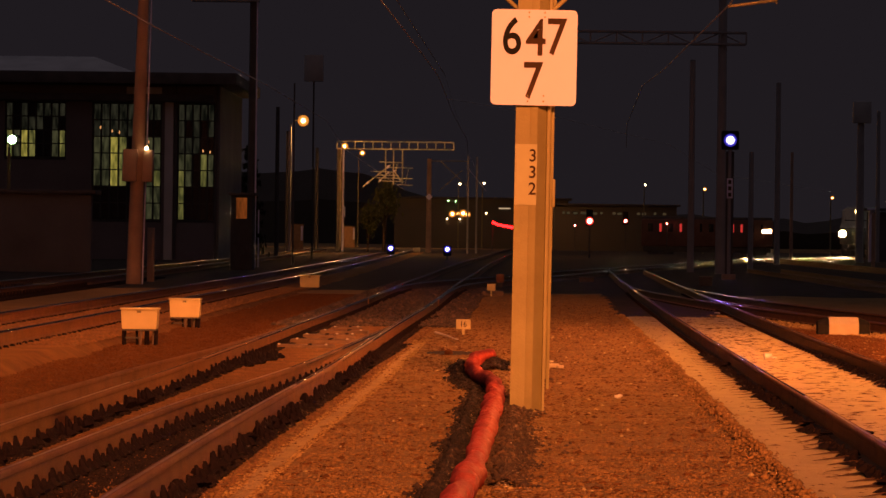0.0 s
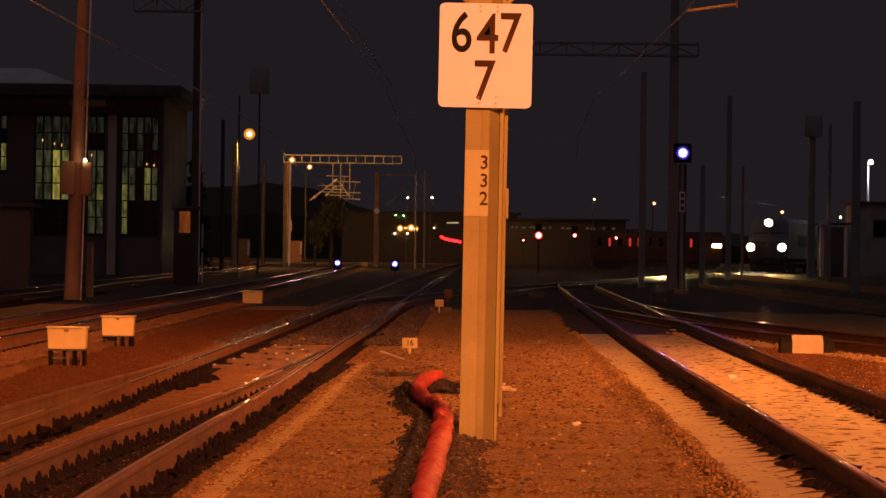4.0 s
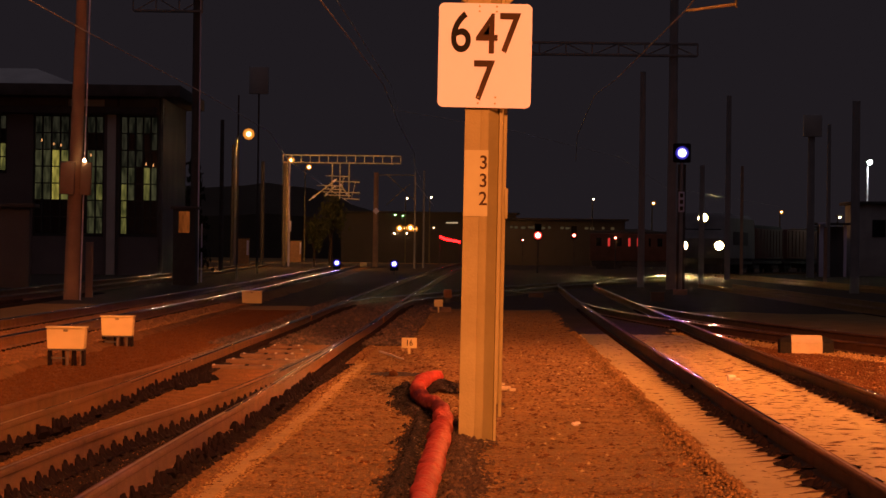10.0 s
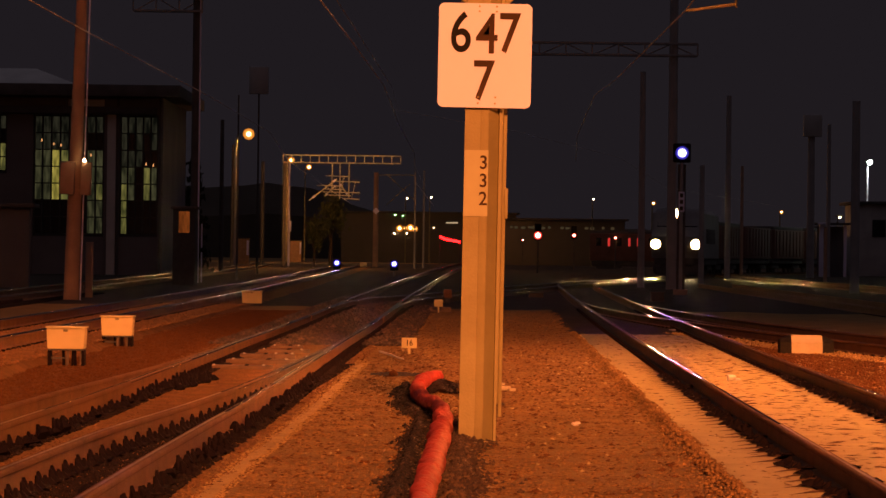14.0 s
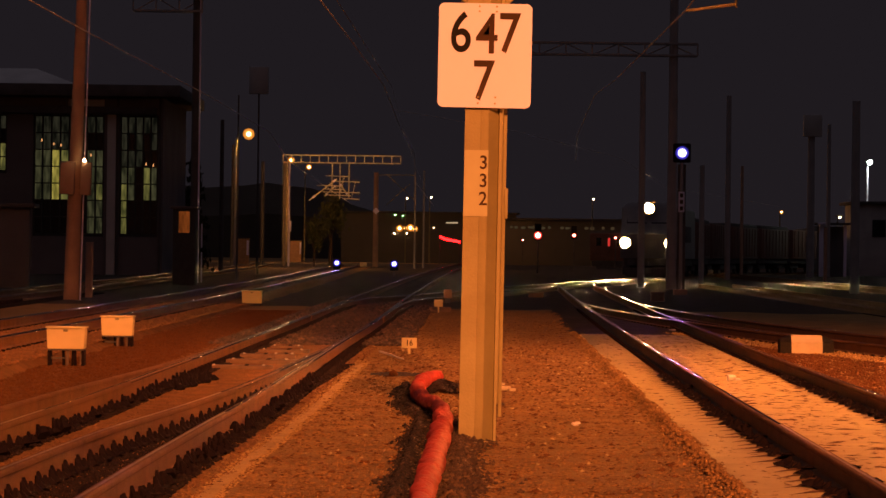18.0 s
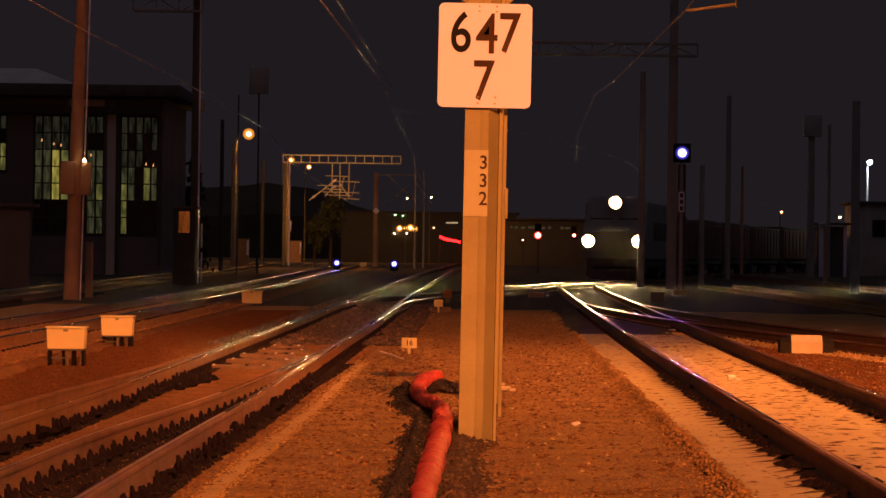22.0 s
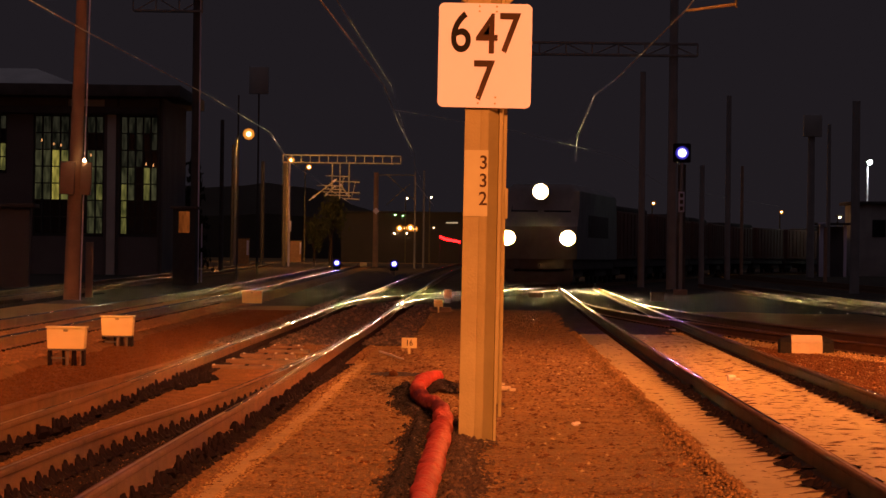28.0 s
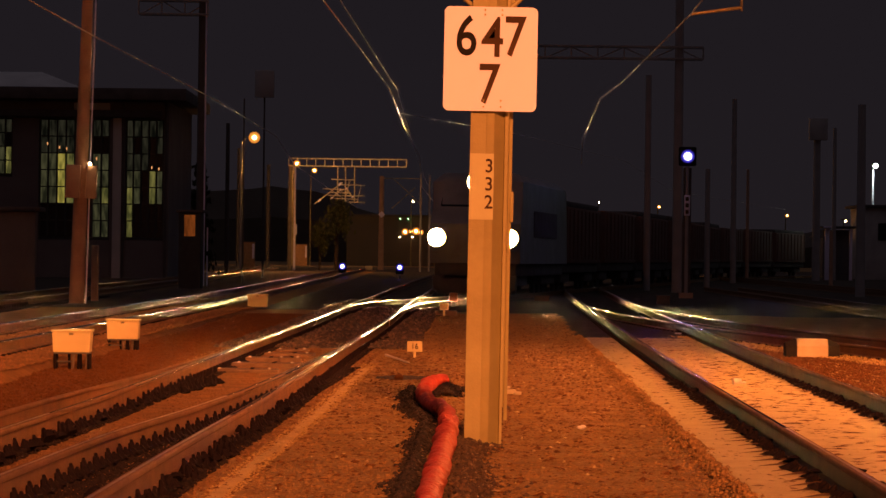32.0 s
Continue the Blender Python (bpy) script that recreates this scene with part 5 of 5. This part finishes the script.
    part("clerestory", box(bmesh.new(), (9.1, -0.04, 7.66), (1.5, 0.06, 0.30), 0.01), M_ROOF, b, "pale strip below the eaves")
    for u, v in ((6.9, 9.85), (10.5, 12.1)):
        part("lintel", box(bmesh.new(), ((u + v) / 2, -0.03, 7.22), (v - u + 0.3, 0.10, 0.14), 0.01), M_WALL, b)
    part("pilaster", box(bmesh.new(), (10.17, -0.08, 3.6), (0.36, 0.14, 7.2), 0.02), M_ROOF, b, "paler pilaster between two windows")
    for x in (10.43, 12.2):
        part("downpipe", rod(bmesh.new(), (x, -0.12, 0), (x, -0.12, 8.0), 0.05, None, 8), M_DARKSTEEL, b)
    return b


hall()
fence = thing("platform_wall", -24.0, 122, 0, "long dark low building along the far track", "building")
part("wall", box(bmesh.new(), (4.5, 0.2, 1.5), (9.0, 0.4, 3.1), 0.03), M_WALL, fence)
part("roof", box(bmesh.new(), (4.5, 0.6, 3.12), (9.4, 1.6, 0.16), 0.03), M_DARKSTEEL, fence)
kiosk = thing("hut", -10.45, 136.5, 0, "small hut with an orange-lit wall", "hut")
part("wall", box(bmesh.new(), (0, 0, 1.6), (0.9, 1.6, 3.3), 0.02), M_FRAME, kiosk)
# the panel glows by itself in place of sodium light falling on the wall
part("panel", box(bmesh.new(), (0.0, -0.82, 2.72), (0.44, 0.04, 0.86), 0.01), glow_room("glowing_wall_panel", (0.55, 0.125, 0.022), (0.24, 0.055, 0.010), 0.34), kiosk, "wall panel glowing to imitate orange lamp light")
part("roof", box(bmesh.new(), (0, 0, 3.3), (1.1, 1.8, 0.12), 0.03), M_DARKSTEEL, kiosk)
np_ = concrete_pole(-13.35, 291, 9.3, 0.1, 0.08, "pale slim lamp-lit post with a white plate", 0, M_WHITE)
part("plate", box(bmesh.new(), (0.1, -0.12, 3.85), (0.26, 0.03, 0.9), 0.01), M_WHITE, np_)
for x, y, w, h in ((-19.55, 326, 1.55, 2.85), (-19.2, 438, 1.55, 3.1)):
    c = thing("relay_cabinet", x, y, 0, "tall ochre relay cabinet beside a lamp post", "cabinet", group="relay cabinets")
    part("body", box(bmesh.new(), (0, 0, h / 2), (w, 0.8, h), 0.03), mat("ochre_paint", (0.36, 0.21, 0.11), 0.7, 0, (0.24, 0.14, 0.07), 3), c)
    part("door", box(bmesh.new(), (w * 0.42, -0.42, h * 0.70), (w * 0.14, 0.04, h * 0.5), 0.01), M_WHITE, c, "pale door")
    part("roof", box(bmesh.new(), (0, 0, h + 0.04), (w + 0.2, 1.0, 0.08), 0.02), M_DARKSTEEL, c)

shed = thing("signal_building", 30.9, 251, 0, "dark flat-roofed railway building with a few windows", "building")
part("wall", box(bmesh.new(), (4, 4, 2.85), (8, 8, 5.7), 0.02), M_BLOCKWALL, shed)
part("roof", box(bmesh.new(), (4, 4, 5.8), (8.8, 8.8, 0.22), 0.03), M_DARKSTEEL, shed)
for x in (1.6, 3.6, 5.6):
    w = part("window", box(bmesh.new(), (x, -0.03, 3.9), (1.0, 0.06, 1.3), 0.01), M_FRAME, shed)
    part("pane", box(bmesh.new(), (x, -0.07, 3.9), (0.86, 0.02, 1.14)), M_GLASS, w)
annex = thing("low_shed", 32.8, 300, 0, "low dark shed beside a railway building", "shed")
part("wall", box(bmesh.new(), (1.6, 2, 1.9), (3.2, 4, 3.8), 0.02), M_WALL, annex)
part("roof", box(bmesh.new(), (1.6, 2, 3.85), (3.6, 4.4, 0.14), 0.02), M_DARKSTEEL, annex)

hut = thing("siding_shelter", 27.75, 240, 0, "small shelter with two pale pillars beside the siding", "shelter")
for x, w in ((-0.75, 0.36), (0.92, 0.20)):
    part("pillar", box(bmesh.new(), (x, 0, 2.0), (w, 0.3, 4.0), 0.02), M_WHITE, hut, "pale painted pillar")
part("back_wall", box(bmesh.new(), (0.1, 1.6, 1.95), (2.0, 0.2, 3.9), 0.02), M_WALL, hut)
part("roof", box(bmesh.new(), (0.05, 0.7, 4.08), (2.6, 2.4, 0.16), 0.03), M_DARKSTEEL, hut)
part("fascia", box(bmesh.new(), (-0.75, -0.53, 4.08), (0.7, 0.03, 0.14), 0.01), M_WHITE, hut)
box_ = thing("relay_cabinet", -6.85, 290, 0.3, "small pale relay box beside the far track", "cabinet", group="relay cabinets")
part("body", box(bmesh.new(), (0, 0, 0.30), (0.60, 0.4, 0.42), 0.02), M_BLOCKFACE, box_)
part("plinth", box(bmesh.new(), (0, 0, 0.02), (0.56, 0.36, 0.16), 0.01), M_CONC, box_)

# parked carriage whose windows glow to imitate red signal light, and the far lights of the station throat
car = thing("parked_carriage", 21.0, 332, 0, "parked carriage with windows glowing as if red-lit far down the yard", "carriage", rz=-4)
part("body", box(bmesh.new(), (0, 0, 2.5), (13.0, 2.8, 2.7), 0.15), M_WAGON, car)
part("roof", box(bmesh.new(), (0, 0, 3.95), (12.9, 2.5, 0.3), 0.12), M_DARKSTEEL, car)
part("underframe", box(bmesh.new(), (0, 0, 0.85), (12.6, 2.3, 0.5), 0.05), M_DARKSTEEL, car)
for u in (-4.6, 4.6):
    part("bogie", box(bmesh.new(), (u, 0, 0.4), (2.6, 2.2, 0.8), 0.1), M_DARKSTEEL, car)
for i, lit in enumerate((0, 1, 0, 1, 1, 0, 0, 1, 1, 1, 0, 0)):
    part("window", box(bmesh.new(), (-5.6 + i * 1.0, -1.41, 3.0), (0.22 if i % 2 else 0.5, 0.04, 0.8), 0.01), M_REDPANE if lit else M_GLASS, car)
part("end_lamp", box(bmesh.new(), (5.9, -1.42, 2.75), (0.9, 0.05, 0.35), 0.01), M_WARM, car)

far_lights = [(-6.0, 5.1, 0.55, M_SODIUMLAMP), (-5.2, 5.15, 0.35, M_SODIUMLAMP), (-4.5, 5.2, 0.6, M_SODIUMLAMP), (-3.9, 5.05, 0.5, M_SODIUMLAMP), (-5.0, 4.4, 0.2, M_WARM), (-6.63, 6.93, 0.16, M_GREEN),
              (-5.57, 6.86, 0.13, M_GREEN), (-6.7, 4.4, 0.2, M_WARM), (-1.32, 5.25, 0.14, M_WARM)]
sh = thing("terminal_building", -2.0, 462, 0, "distant dark building with a cluster of lamps on its front", "building")
part("wall", box(bmesh.new(), (0, 4, 3.6), (24, 8, 7.2), 0.05), M_FARWOOD, sh)
part("roof", box(bmesh.new(), (0, 4, 7.3), (25, 9, 0.3), 0.05), M_DARKSTEEL, sh)
for x, z, r, m in far_lights:
    part("lamp", ball(bmesh.new(), (x + 2.0, -0.1, z), r * (0.85 if m == M_SODIUMLAMP else 0.45)), m, sh)
part("lit_strip", box(bmesh.new(), (3.2, -0.1, 5.95), (1.6, 0.1, 0.18)), glow("faint_strip", (1.0, 0.7, 0.4), 0.5), sh)
for x, z in ((-4.92, 9.14), (-1.67, 9.25)):
    lamp_post(x, 455, z, M_WARM, "small distant yard lamp alight", 0.2, 0.09)
row = thing("platform_building", 15.2, 425, 0, "long dark distant building with a row of faint windows", "building")
part("wall", box(bmesh.new(), (0, 3, 3.0), (15.5, 6, 6.1), 0.03), M_FARWOOD, row)
part("roof", box(bmesh.new(), (0, 3, 6.2), (16.4, 7, 0.25), 0.03), M_DARKSTEEL, row)
for i, u in enumerate((-6.6, -6.0, -5.1, -4.3, -3.9, -2.6, -1.8, -0.2, 0.5, 1.3, 2.9, 3.6, 5.0, 6.2)):
    part("window", box(bmesh.new(), (u, -0.02, 5.15 - 0.03 * (i % 3)), (0.3 + 0.12 * (i % 3), 0.05, 0.28), 0.01), M_FARPANE, row)
rail_strip = thing("warning_barrier", 0.8, 400, 0, "distant barrier outlined by a red light strip", "barrier")
part("strip", tube(bmesh.new(), [(-1.2, 0, 3.72), (-0.6, 0, 3.42), (0.1, 0, 3.28), (0.7, 0, 3.2), (1.25, 0, 3.05)], 0.14, 8), M_REDTUBE, rail_strip)
for u in (-1.2, 1.2):
    part("post", rod(bmesh.new(), (u, 0.2, -0.1), (u, 0.2, 3.6 if u < 0 else 3.0), 0.08, None, 8), M_DARKSTEEL, rail_strip)
for x, y, z in ((16.9, 330, 3.4), (18.2, 345, 3.45), (9.0, 380, 3.3)):
    s = thing("tail_lamp_post", x, y, 0, "short post with a small red lamp", "signal", group="red signals")
    part("post", rod(bmesh.new(), (0, 0.1, -0.1), (0, 0.1, z), 0.06, None, 8), M_DARKSTEEL, s)
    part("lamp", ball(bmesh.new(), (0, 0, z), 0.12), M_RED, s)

# ---- trees ----


def tree(x, y, h, spread, seed, label):
    t = thing("tree", x, y, 0, label, "tree")
    rng = random.Random(seed)
    bm = bmesh.new()
    rod(bm, (0, 0, -0.1), (0.1, 0, h * 0.5), h * 0.03, h * 0.018, 8)
    tips = []
    for i in range(9):
        a, z = rng.uniform(0, 6.28), h * rng.uniform(0.35, 0.55)
        tip = (math.cos(a) * spread * rng.uniform(0.4, 0.9), math.sin(a) * spread * rng.uniform(0.4, 0.9), h * rng.uniform(0.6, 0.98))
        rod(bm, (0.05, 0, z), tip, h * 0.012, 0.02, 6)
        tips.append(Vector(tip))
    part("trunk", bm, M_BARK, t)
    bm = bmesh.new()
    for i in range(900):
        c = rng.choice(tips) + Vector((rng.gauss(0, spread * 0.25), rng.gauss(0, spread * 0.25), rng.gauss(0, h * 0.09)))
        e = Euler((rng.uniform(0, 6), rng.uniform(0, 6), rng.uniform(0, 6))).to_matrix()
        s = rng.uniform(0.12, 0.28)
        bm.faces.new([bm.verts.new(c + e @ Vector(v) * s) for v in ((-1, 0, 0), (0, -0.5, 0.1), (1, 0, 0), (0, 0.5, 0.1))])
    part("crown", bm, M_LEAF, t)
    return t


tree(-9.8, 292, 6.6, 0.95, 1, "leafy tree lit orange by yard lamps")
tree(-11.3, 294, 4.0, 0.7, 2, "bushy small tree lit orange by yard lamps")


def evergreen(x, y, h, spread, seed, label):
    """A dark conifer: straight trunk, whorls of drooping boughs carrying many needle tufts."""
    t = thing("evergreen_tree", x, y, rise(y), label, "tree", group="evergreens")
    rng = random.Random(seed)
    part("trunk", rod(bmesh.new(), (0, 0, -0.1), (0, 0, h * 0.97), h * 0.022, 0.02, 8), M_BARK, t)
    boughs, crown = bmesh.new(), bmesh.new()
    for k in range(26):
        z = h * (0.06 + 0.9 * k / 26)
        reach = spread * (1 - z / h) ** 0.8 + 0.08
        for m in range(5):
            a = rng.uniform(0, 6.28)
            tip = Vector((math.cos(a) * reach * rng.uniform(0.7, 1.1), math.sin(a) * reach * rng.uniform(0.7, 1.1), z - 0.18 * reach))
            rod(boughs, (0, 0, z), tip, 0.025, 0.008, 4)
            for q in range(9):
                c = Vector((0, 0, z)).lerp(tip, rng.uniform(0.25, 1.05)) + Vector((rng.gauss(0, 0.08), rng.gauss(0, 0.08), rng.gauss(0, 0.06)))
                e = Euler((rng.uniform(0, 6), rng.uniform(0, 6), rng.uniform(0, 6))).to_matrix()
                w = rng.uniform(0.12, 0.26)
                crown.faces.new([crown.verts.new(c + e @ Vector(v) * w) for v in ((-1, 0, 0), (0, -0.4, 0.1), (1, 0, 0), (0, 0.4, 0.1))])
    tagged(part("boughs", boughs, M_BARK, t), kind="stuff")
    part("crown", crown, M_NEEDLE, t)
    return t


for x, y, h, spread, seed in ((-15.5, 209.0, 7.4, 1.4, 4), (-16.9, 213.0, 6.2, 1.3, 5)):
    evergreen(x, y, h, spread, seed, "dark evergreen tree standing beside the station hall")


def woods():
    rng = np.random.default_rng(5)
    bm = bmesh.new()
    prev = None
    for i in range(260):
        x = -650 + i * 5
        h = 8.0 + 9.5 / (1 + math.exp((x + 22) / 5)) + 3.0 * noise.noise((i * 0.13, 0, 0)) + 2.0 * noise.noise((i * 0.9, 3, 0))
        row = [bm.verts.new((x, 760 + dy, z)) for dy, z in ((0, -0.5), (-3, h * 0.6), (0, h), (9, h * 0.7))]
        if prev:
            for k in range(3):
                bm.faces.new((prev[k], prev[k + 1], row[k + 1], row[k]))
        prev = row
    tagged(part("far_woods", bm, M_FARWOOD), "dark line of woods and roofs on the horizon", "woods", kind="stuff")


woods()

# floodlight tower behind the camera, which carries the floodlight
tower = thing("floodlight_tower", 10, -94.5, 0, "tall steel tower carrying the yard floodlight", "tower")
part("mast", rod(bmesh.new(), (0, 0, -0.1), (0, 0, 34.6), 0.45, 0.2, 12), M_GALV, tower)
part("cradle", box(bmesh.new(), (0, 0.3, 34.7), (3.4, 0.8, 0.2), 0.03), M_DARKSTEEL, tower)

side = thing("street_lamp", 13.7, 40, 0, "tall unseen lamp post holding a downward sodium light", "lamp post", group="yard lamps")
part("pole", rod(bmesh.new(), (0, 0, -0.1), (0, 0, 12.6), 0.12, 0.07, 12), M_GALV, side)
part("arm", rod(bmesh.new(), (0, 0, 12.55), (-1.2, 0, 12.75), 0.04), M_GALV, side)
part("housing", box(bmesh.new(), (-1.2, 0, 12.82), (0.9, 0.4, 0.14), 0.05), M_DARKSTEEL, side)

# unseen post, added to hold the extra light over the outer track
outer = thing("street_lamp", -10.4, 60, 0, "tall unseen lamp post holding a downward sodium light", "lamp post", group="yard lamps")
part("pole", rod(bmesh.new(), (0, 0, -0.1), (0, 0, 14.2), 0.12, 0.07, 12), M_GALV, outer)
part("arm", rod(bmesh.new(), (0, 0, 14.15), (1.2, -0.3, 14.35), 0.04), M_GALV, outer)
part("housing", box(bmesh.new(), (1.2, -0.3, 14.42), (0.9, 0.4, 0.14), 0.05), M_DARKSTEEL, outer)

# ---- the train ----


def headlamp(t, x, y, z, r=0.31):
    """A deep round housing with one disc in it, the bulb's and reflector's glow painted as a gradient."""
    bm = bmesh.new()
    n = 24
    rings = [[bm.verts.new((x + rr * math.cos(6.2832 * k / n), yy, z + rr * math.sin(6.2832 * k / n))) for k in range(n)] for rr, yy in ((r, y + 0.5), (r + 0.03, y - 0.22), (r, y - 0.22), (r - 0.02, y + 0.1))]
    for a, b in zip(rings, rings[1:]):
        for k in range(n):
            bm.faces.new((a[k], a[(k + 1) % n], b[(k + 1) % n], b[k]))
    bm.faces.new(rings[0])
    h = part("lamp_housing", bm, M_DARKSTEEL, t)
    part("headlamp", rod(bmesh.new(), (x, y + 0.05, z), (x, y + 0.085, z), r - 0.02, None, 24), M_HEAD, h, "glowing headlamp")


def locomotive():
    t = thing("locomotive", 0, 0, 0, "dark boxy locomotive with three headlamps alight", "locomotive")
    part("underframe", box(bmesh.new(), (0, 8.5, 1.05), (2.7, 16.4, 0.45), 0.05), M_DARKSTEEL, t)
    bm = bmesh.new()
    prof = [(0.10, 1.25), (0.0, 1.6), (0.0, 2.55), (0.55, 3.0), (0.95, 3.95), (1.3, 4.25), (15.7, 4.25), (16.2, 3.9), (16.6, 2.6), (16.8, 1.25)]
    rows = [[bm.verts.new((x, y + (0.25 if abs(x) > 1.4 and 0.9 > y else 0), z - (0.28 if abs(x) > 1.4 and z > 4 else 0))) for y, z in prof] for x in (-1.5, -1.15, 1.15, 1.5)]
    for a, b in zip(rows, rows[1:]):
        for k in range(len(prof) - 1):
            bm.faces.new((a[k], b[k], b[k + 1], a[k + 1]))
        bm.faces.new((a[0], a[-1], b[-1], b[0]))
    bm.faces.new(rows[0])
    bm.faces.new(rows[-1][::-1])
    bmesh.ops.recalc_face_normals(bm, faces=bm.faces)
    part("body", bm, M_LOCO, t)
    for s in (-1, 1):
        bm = bmesh.new()
        vs = [bm.verts.new(v) for v in ((s * 0.12, 0.62 - 0.02, 3.12), (s * 1.2, 0.62 - 0.02, 3.12), (s * 1.1, 0.9, 3.82), (s * 0.12, 0.9, 3.82))]
        bm.faces.new(vs)
        part("windscreen", bm, M_GLASS, t)
        headlamp(t, s * 1.2, -0.1, 2.08)
        part("buffer", rod(bmesh.new(), (s * 0.87, -0.5, 1.06), (s * 0.87, 0.1, 1.06), 0.2, 0.12, 14), M_DARKSTEEL, t)
        part("step", box(bmesh.new(), (s * 1.2, 0.25, 0.6), (0.35, 0.3, 0.5), 0.02), M_DARKSTEEL, t)
        part("side_grille", box(bmesh.new(), (s * 1.51, 8.5, 2.6), (0.03, 8.0, 0.9), 0.01), M_DARKSTEEL, t)
    headlamp(t, 0, 0.7, 3.93)
    part("plough", box(bmesh.new(), (0, 0.15, 0.5), (2.5, 0.12, 0.5), 0.03), M_DARKSTEEL, t)
    part("coupling", rod(bmesh.new(), (0, -0.35, 1.0), (0, 0.1, 1.0), 0.06), M_DARKSTEEL, t)
    bogies(t, (3.6, 13.2), 3)
    return t


def bogies(t, places, axles):
    for v in places:
        bg_ = part("bogie", box(bmesh.new(), (0, v, 0.68), (2.3, axles * 1.5, 0.35), 0.05), M_DARKSTEEL, t)
        for k in range(axles):
            y = v + (k - (axles - 1) / 2) * 1.75
            bm = bmesh.new()
            for s in (-1, 1):
                rod(bm, (s * 0.68, y, 0.63), (s * 0.82, y, 0.63), 0.46, 0.46, 20)
            rod(bm, (-0.7, y, 0.63), (0.7, y, 0.63), 0.08)
            part("wheelset", bm, M_DARKSTEEL, bg_)


def wagon(kind):
    t = thing("freight_wagon", 0, 0, 0, ("dark covered freight wagon in the train", "dark open freight wagon in the train")[kind], "wagon", group="wagons of the train")
    h = (3.40, 3.45)[kind]
    part("underframe", box(bmesh.new(), (0, 7, 1.05), (2.6, 13.4, 0.35), 0.04), M_DARKSTEEL, t)
    bm = bmesh.new()
    box(bm, (0, 7, (1.23 + h) / 2), (2.9, 13.2, h - 1.23), 0.06)
    part("body", bm, M_WAGON, t)
    for k in range(9):
        for s in (-1, 1):
            part("rib", box(bmesh.new(), (s * 1.47, 0.9 + k * 1.52, (1.3 + h) / 2), (0.06, 0.1, h - 1.5)), M_WAGON, t)
    if kind == 0:
        part("roof", box(bmesh.new(), (0, 7, h + 0.1), (2.7, 13.1, 0.28), 0.1), M_DARKSTEEL, t)
    for s in (-1, 1):
        for y, e in ((0.05, -0.5), (13.95, 14.4)):
            part("buffer", rod(bmesh.new(), (s * 0.87, y, 1.06), (s * 0.87, e, 1.06), 0.1, 0.18, 12), M_DARKSTEEL, t)
    bogies(t, (2.4, 11.6), 2)
    return t


TRAIN = [(locomotive(), 17.4)]
first = [wagon(0), wagon(1)]
TRAIN += [(first[0], 15.0), (first[1], 15.0)]
for i in range(7):
    TRAIN.append((copy_thing(first[(0, 0, 1, 0, 1, 1, 0)[i]], Matrix.Identity(4)), 15.0))

# the crossover extended as a running line
RUN = laid(CROSS, 0.5)
RUN_S = np.concatenate([[0], np.cumsum(np.hypot(*np.diff(RUN[:, :2], axis=0).T))])


def on_line(s):
    return Vector((np.interp(s, RUN_S, RUN[:, 0]), np.interp(s, RUN_S, RUN[:, 1]), np.interp(s, RUN_S, RUN[:, 2])))


def ride(s, length):
    """Pose of a vehicle whose front stands at s along the line."""
    a, b = on_line(s + 2.5), on_line(s + length - 4.5)
    d = b - a
    turn = math.atan2(d.y, d.x) - math.pi / 2
    at = a - d.normalized() * 2.5
    return Matrix.Translation((at.x, at.y, at.z)) @ Matrix.Rotation(turn, 4, "Z")


def motions():
    """The train rolls slowly over the crossover towards the mast."""
    front = [(0, 202.4), (1, 198.4), (2, 194.4), (3, 190.2), (4.5, 183.2), (6, 175.6), (7.5, 167.1), (9, 158.6), (12, 143.2), (14, 132.7), (16.5, 120.1), (18, 111.2), (20, 100.6), (22, 92.1), (24, 83.7), (25.4, 77.1), (27.6, 65.9), (28.5, 61.0), (29.5, 55.2), (30, 52.2), (31, 46.1), (32, 40.7)]
    ft, fs = zip(*front)
    gap = 0.0
    for ob, length in TRAIN:
        rows = []
        for k in range(65):
            s = float(np.interp(k / 2, ft, fs)) + gap
            rows.append((k / 2, ride(s, length)))
        walk(ob, rows)
        gap += length


motions()
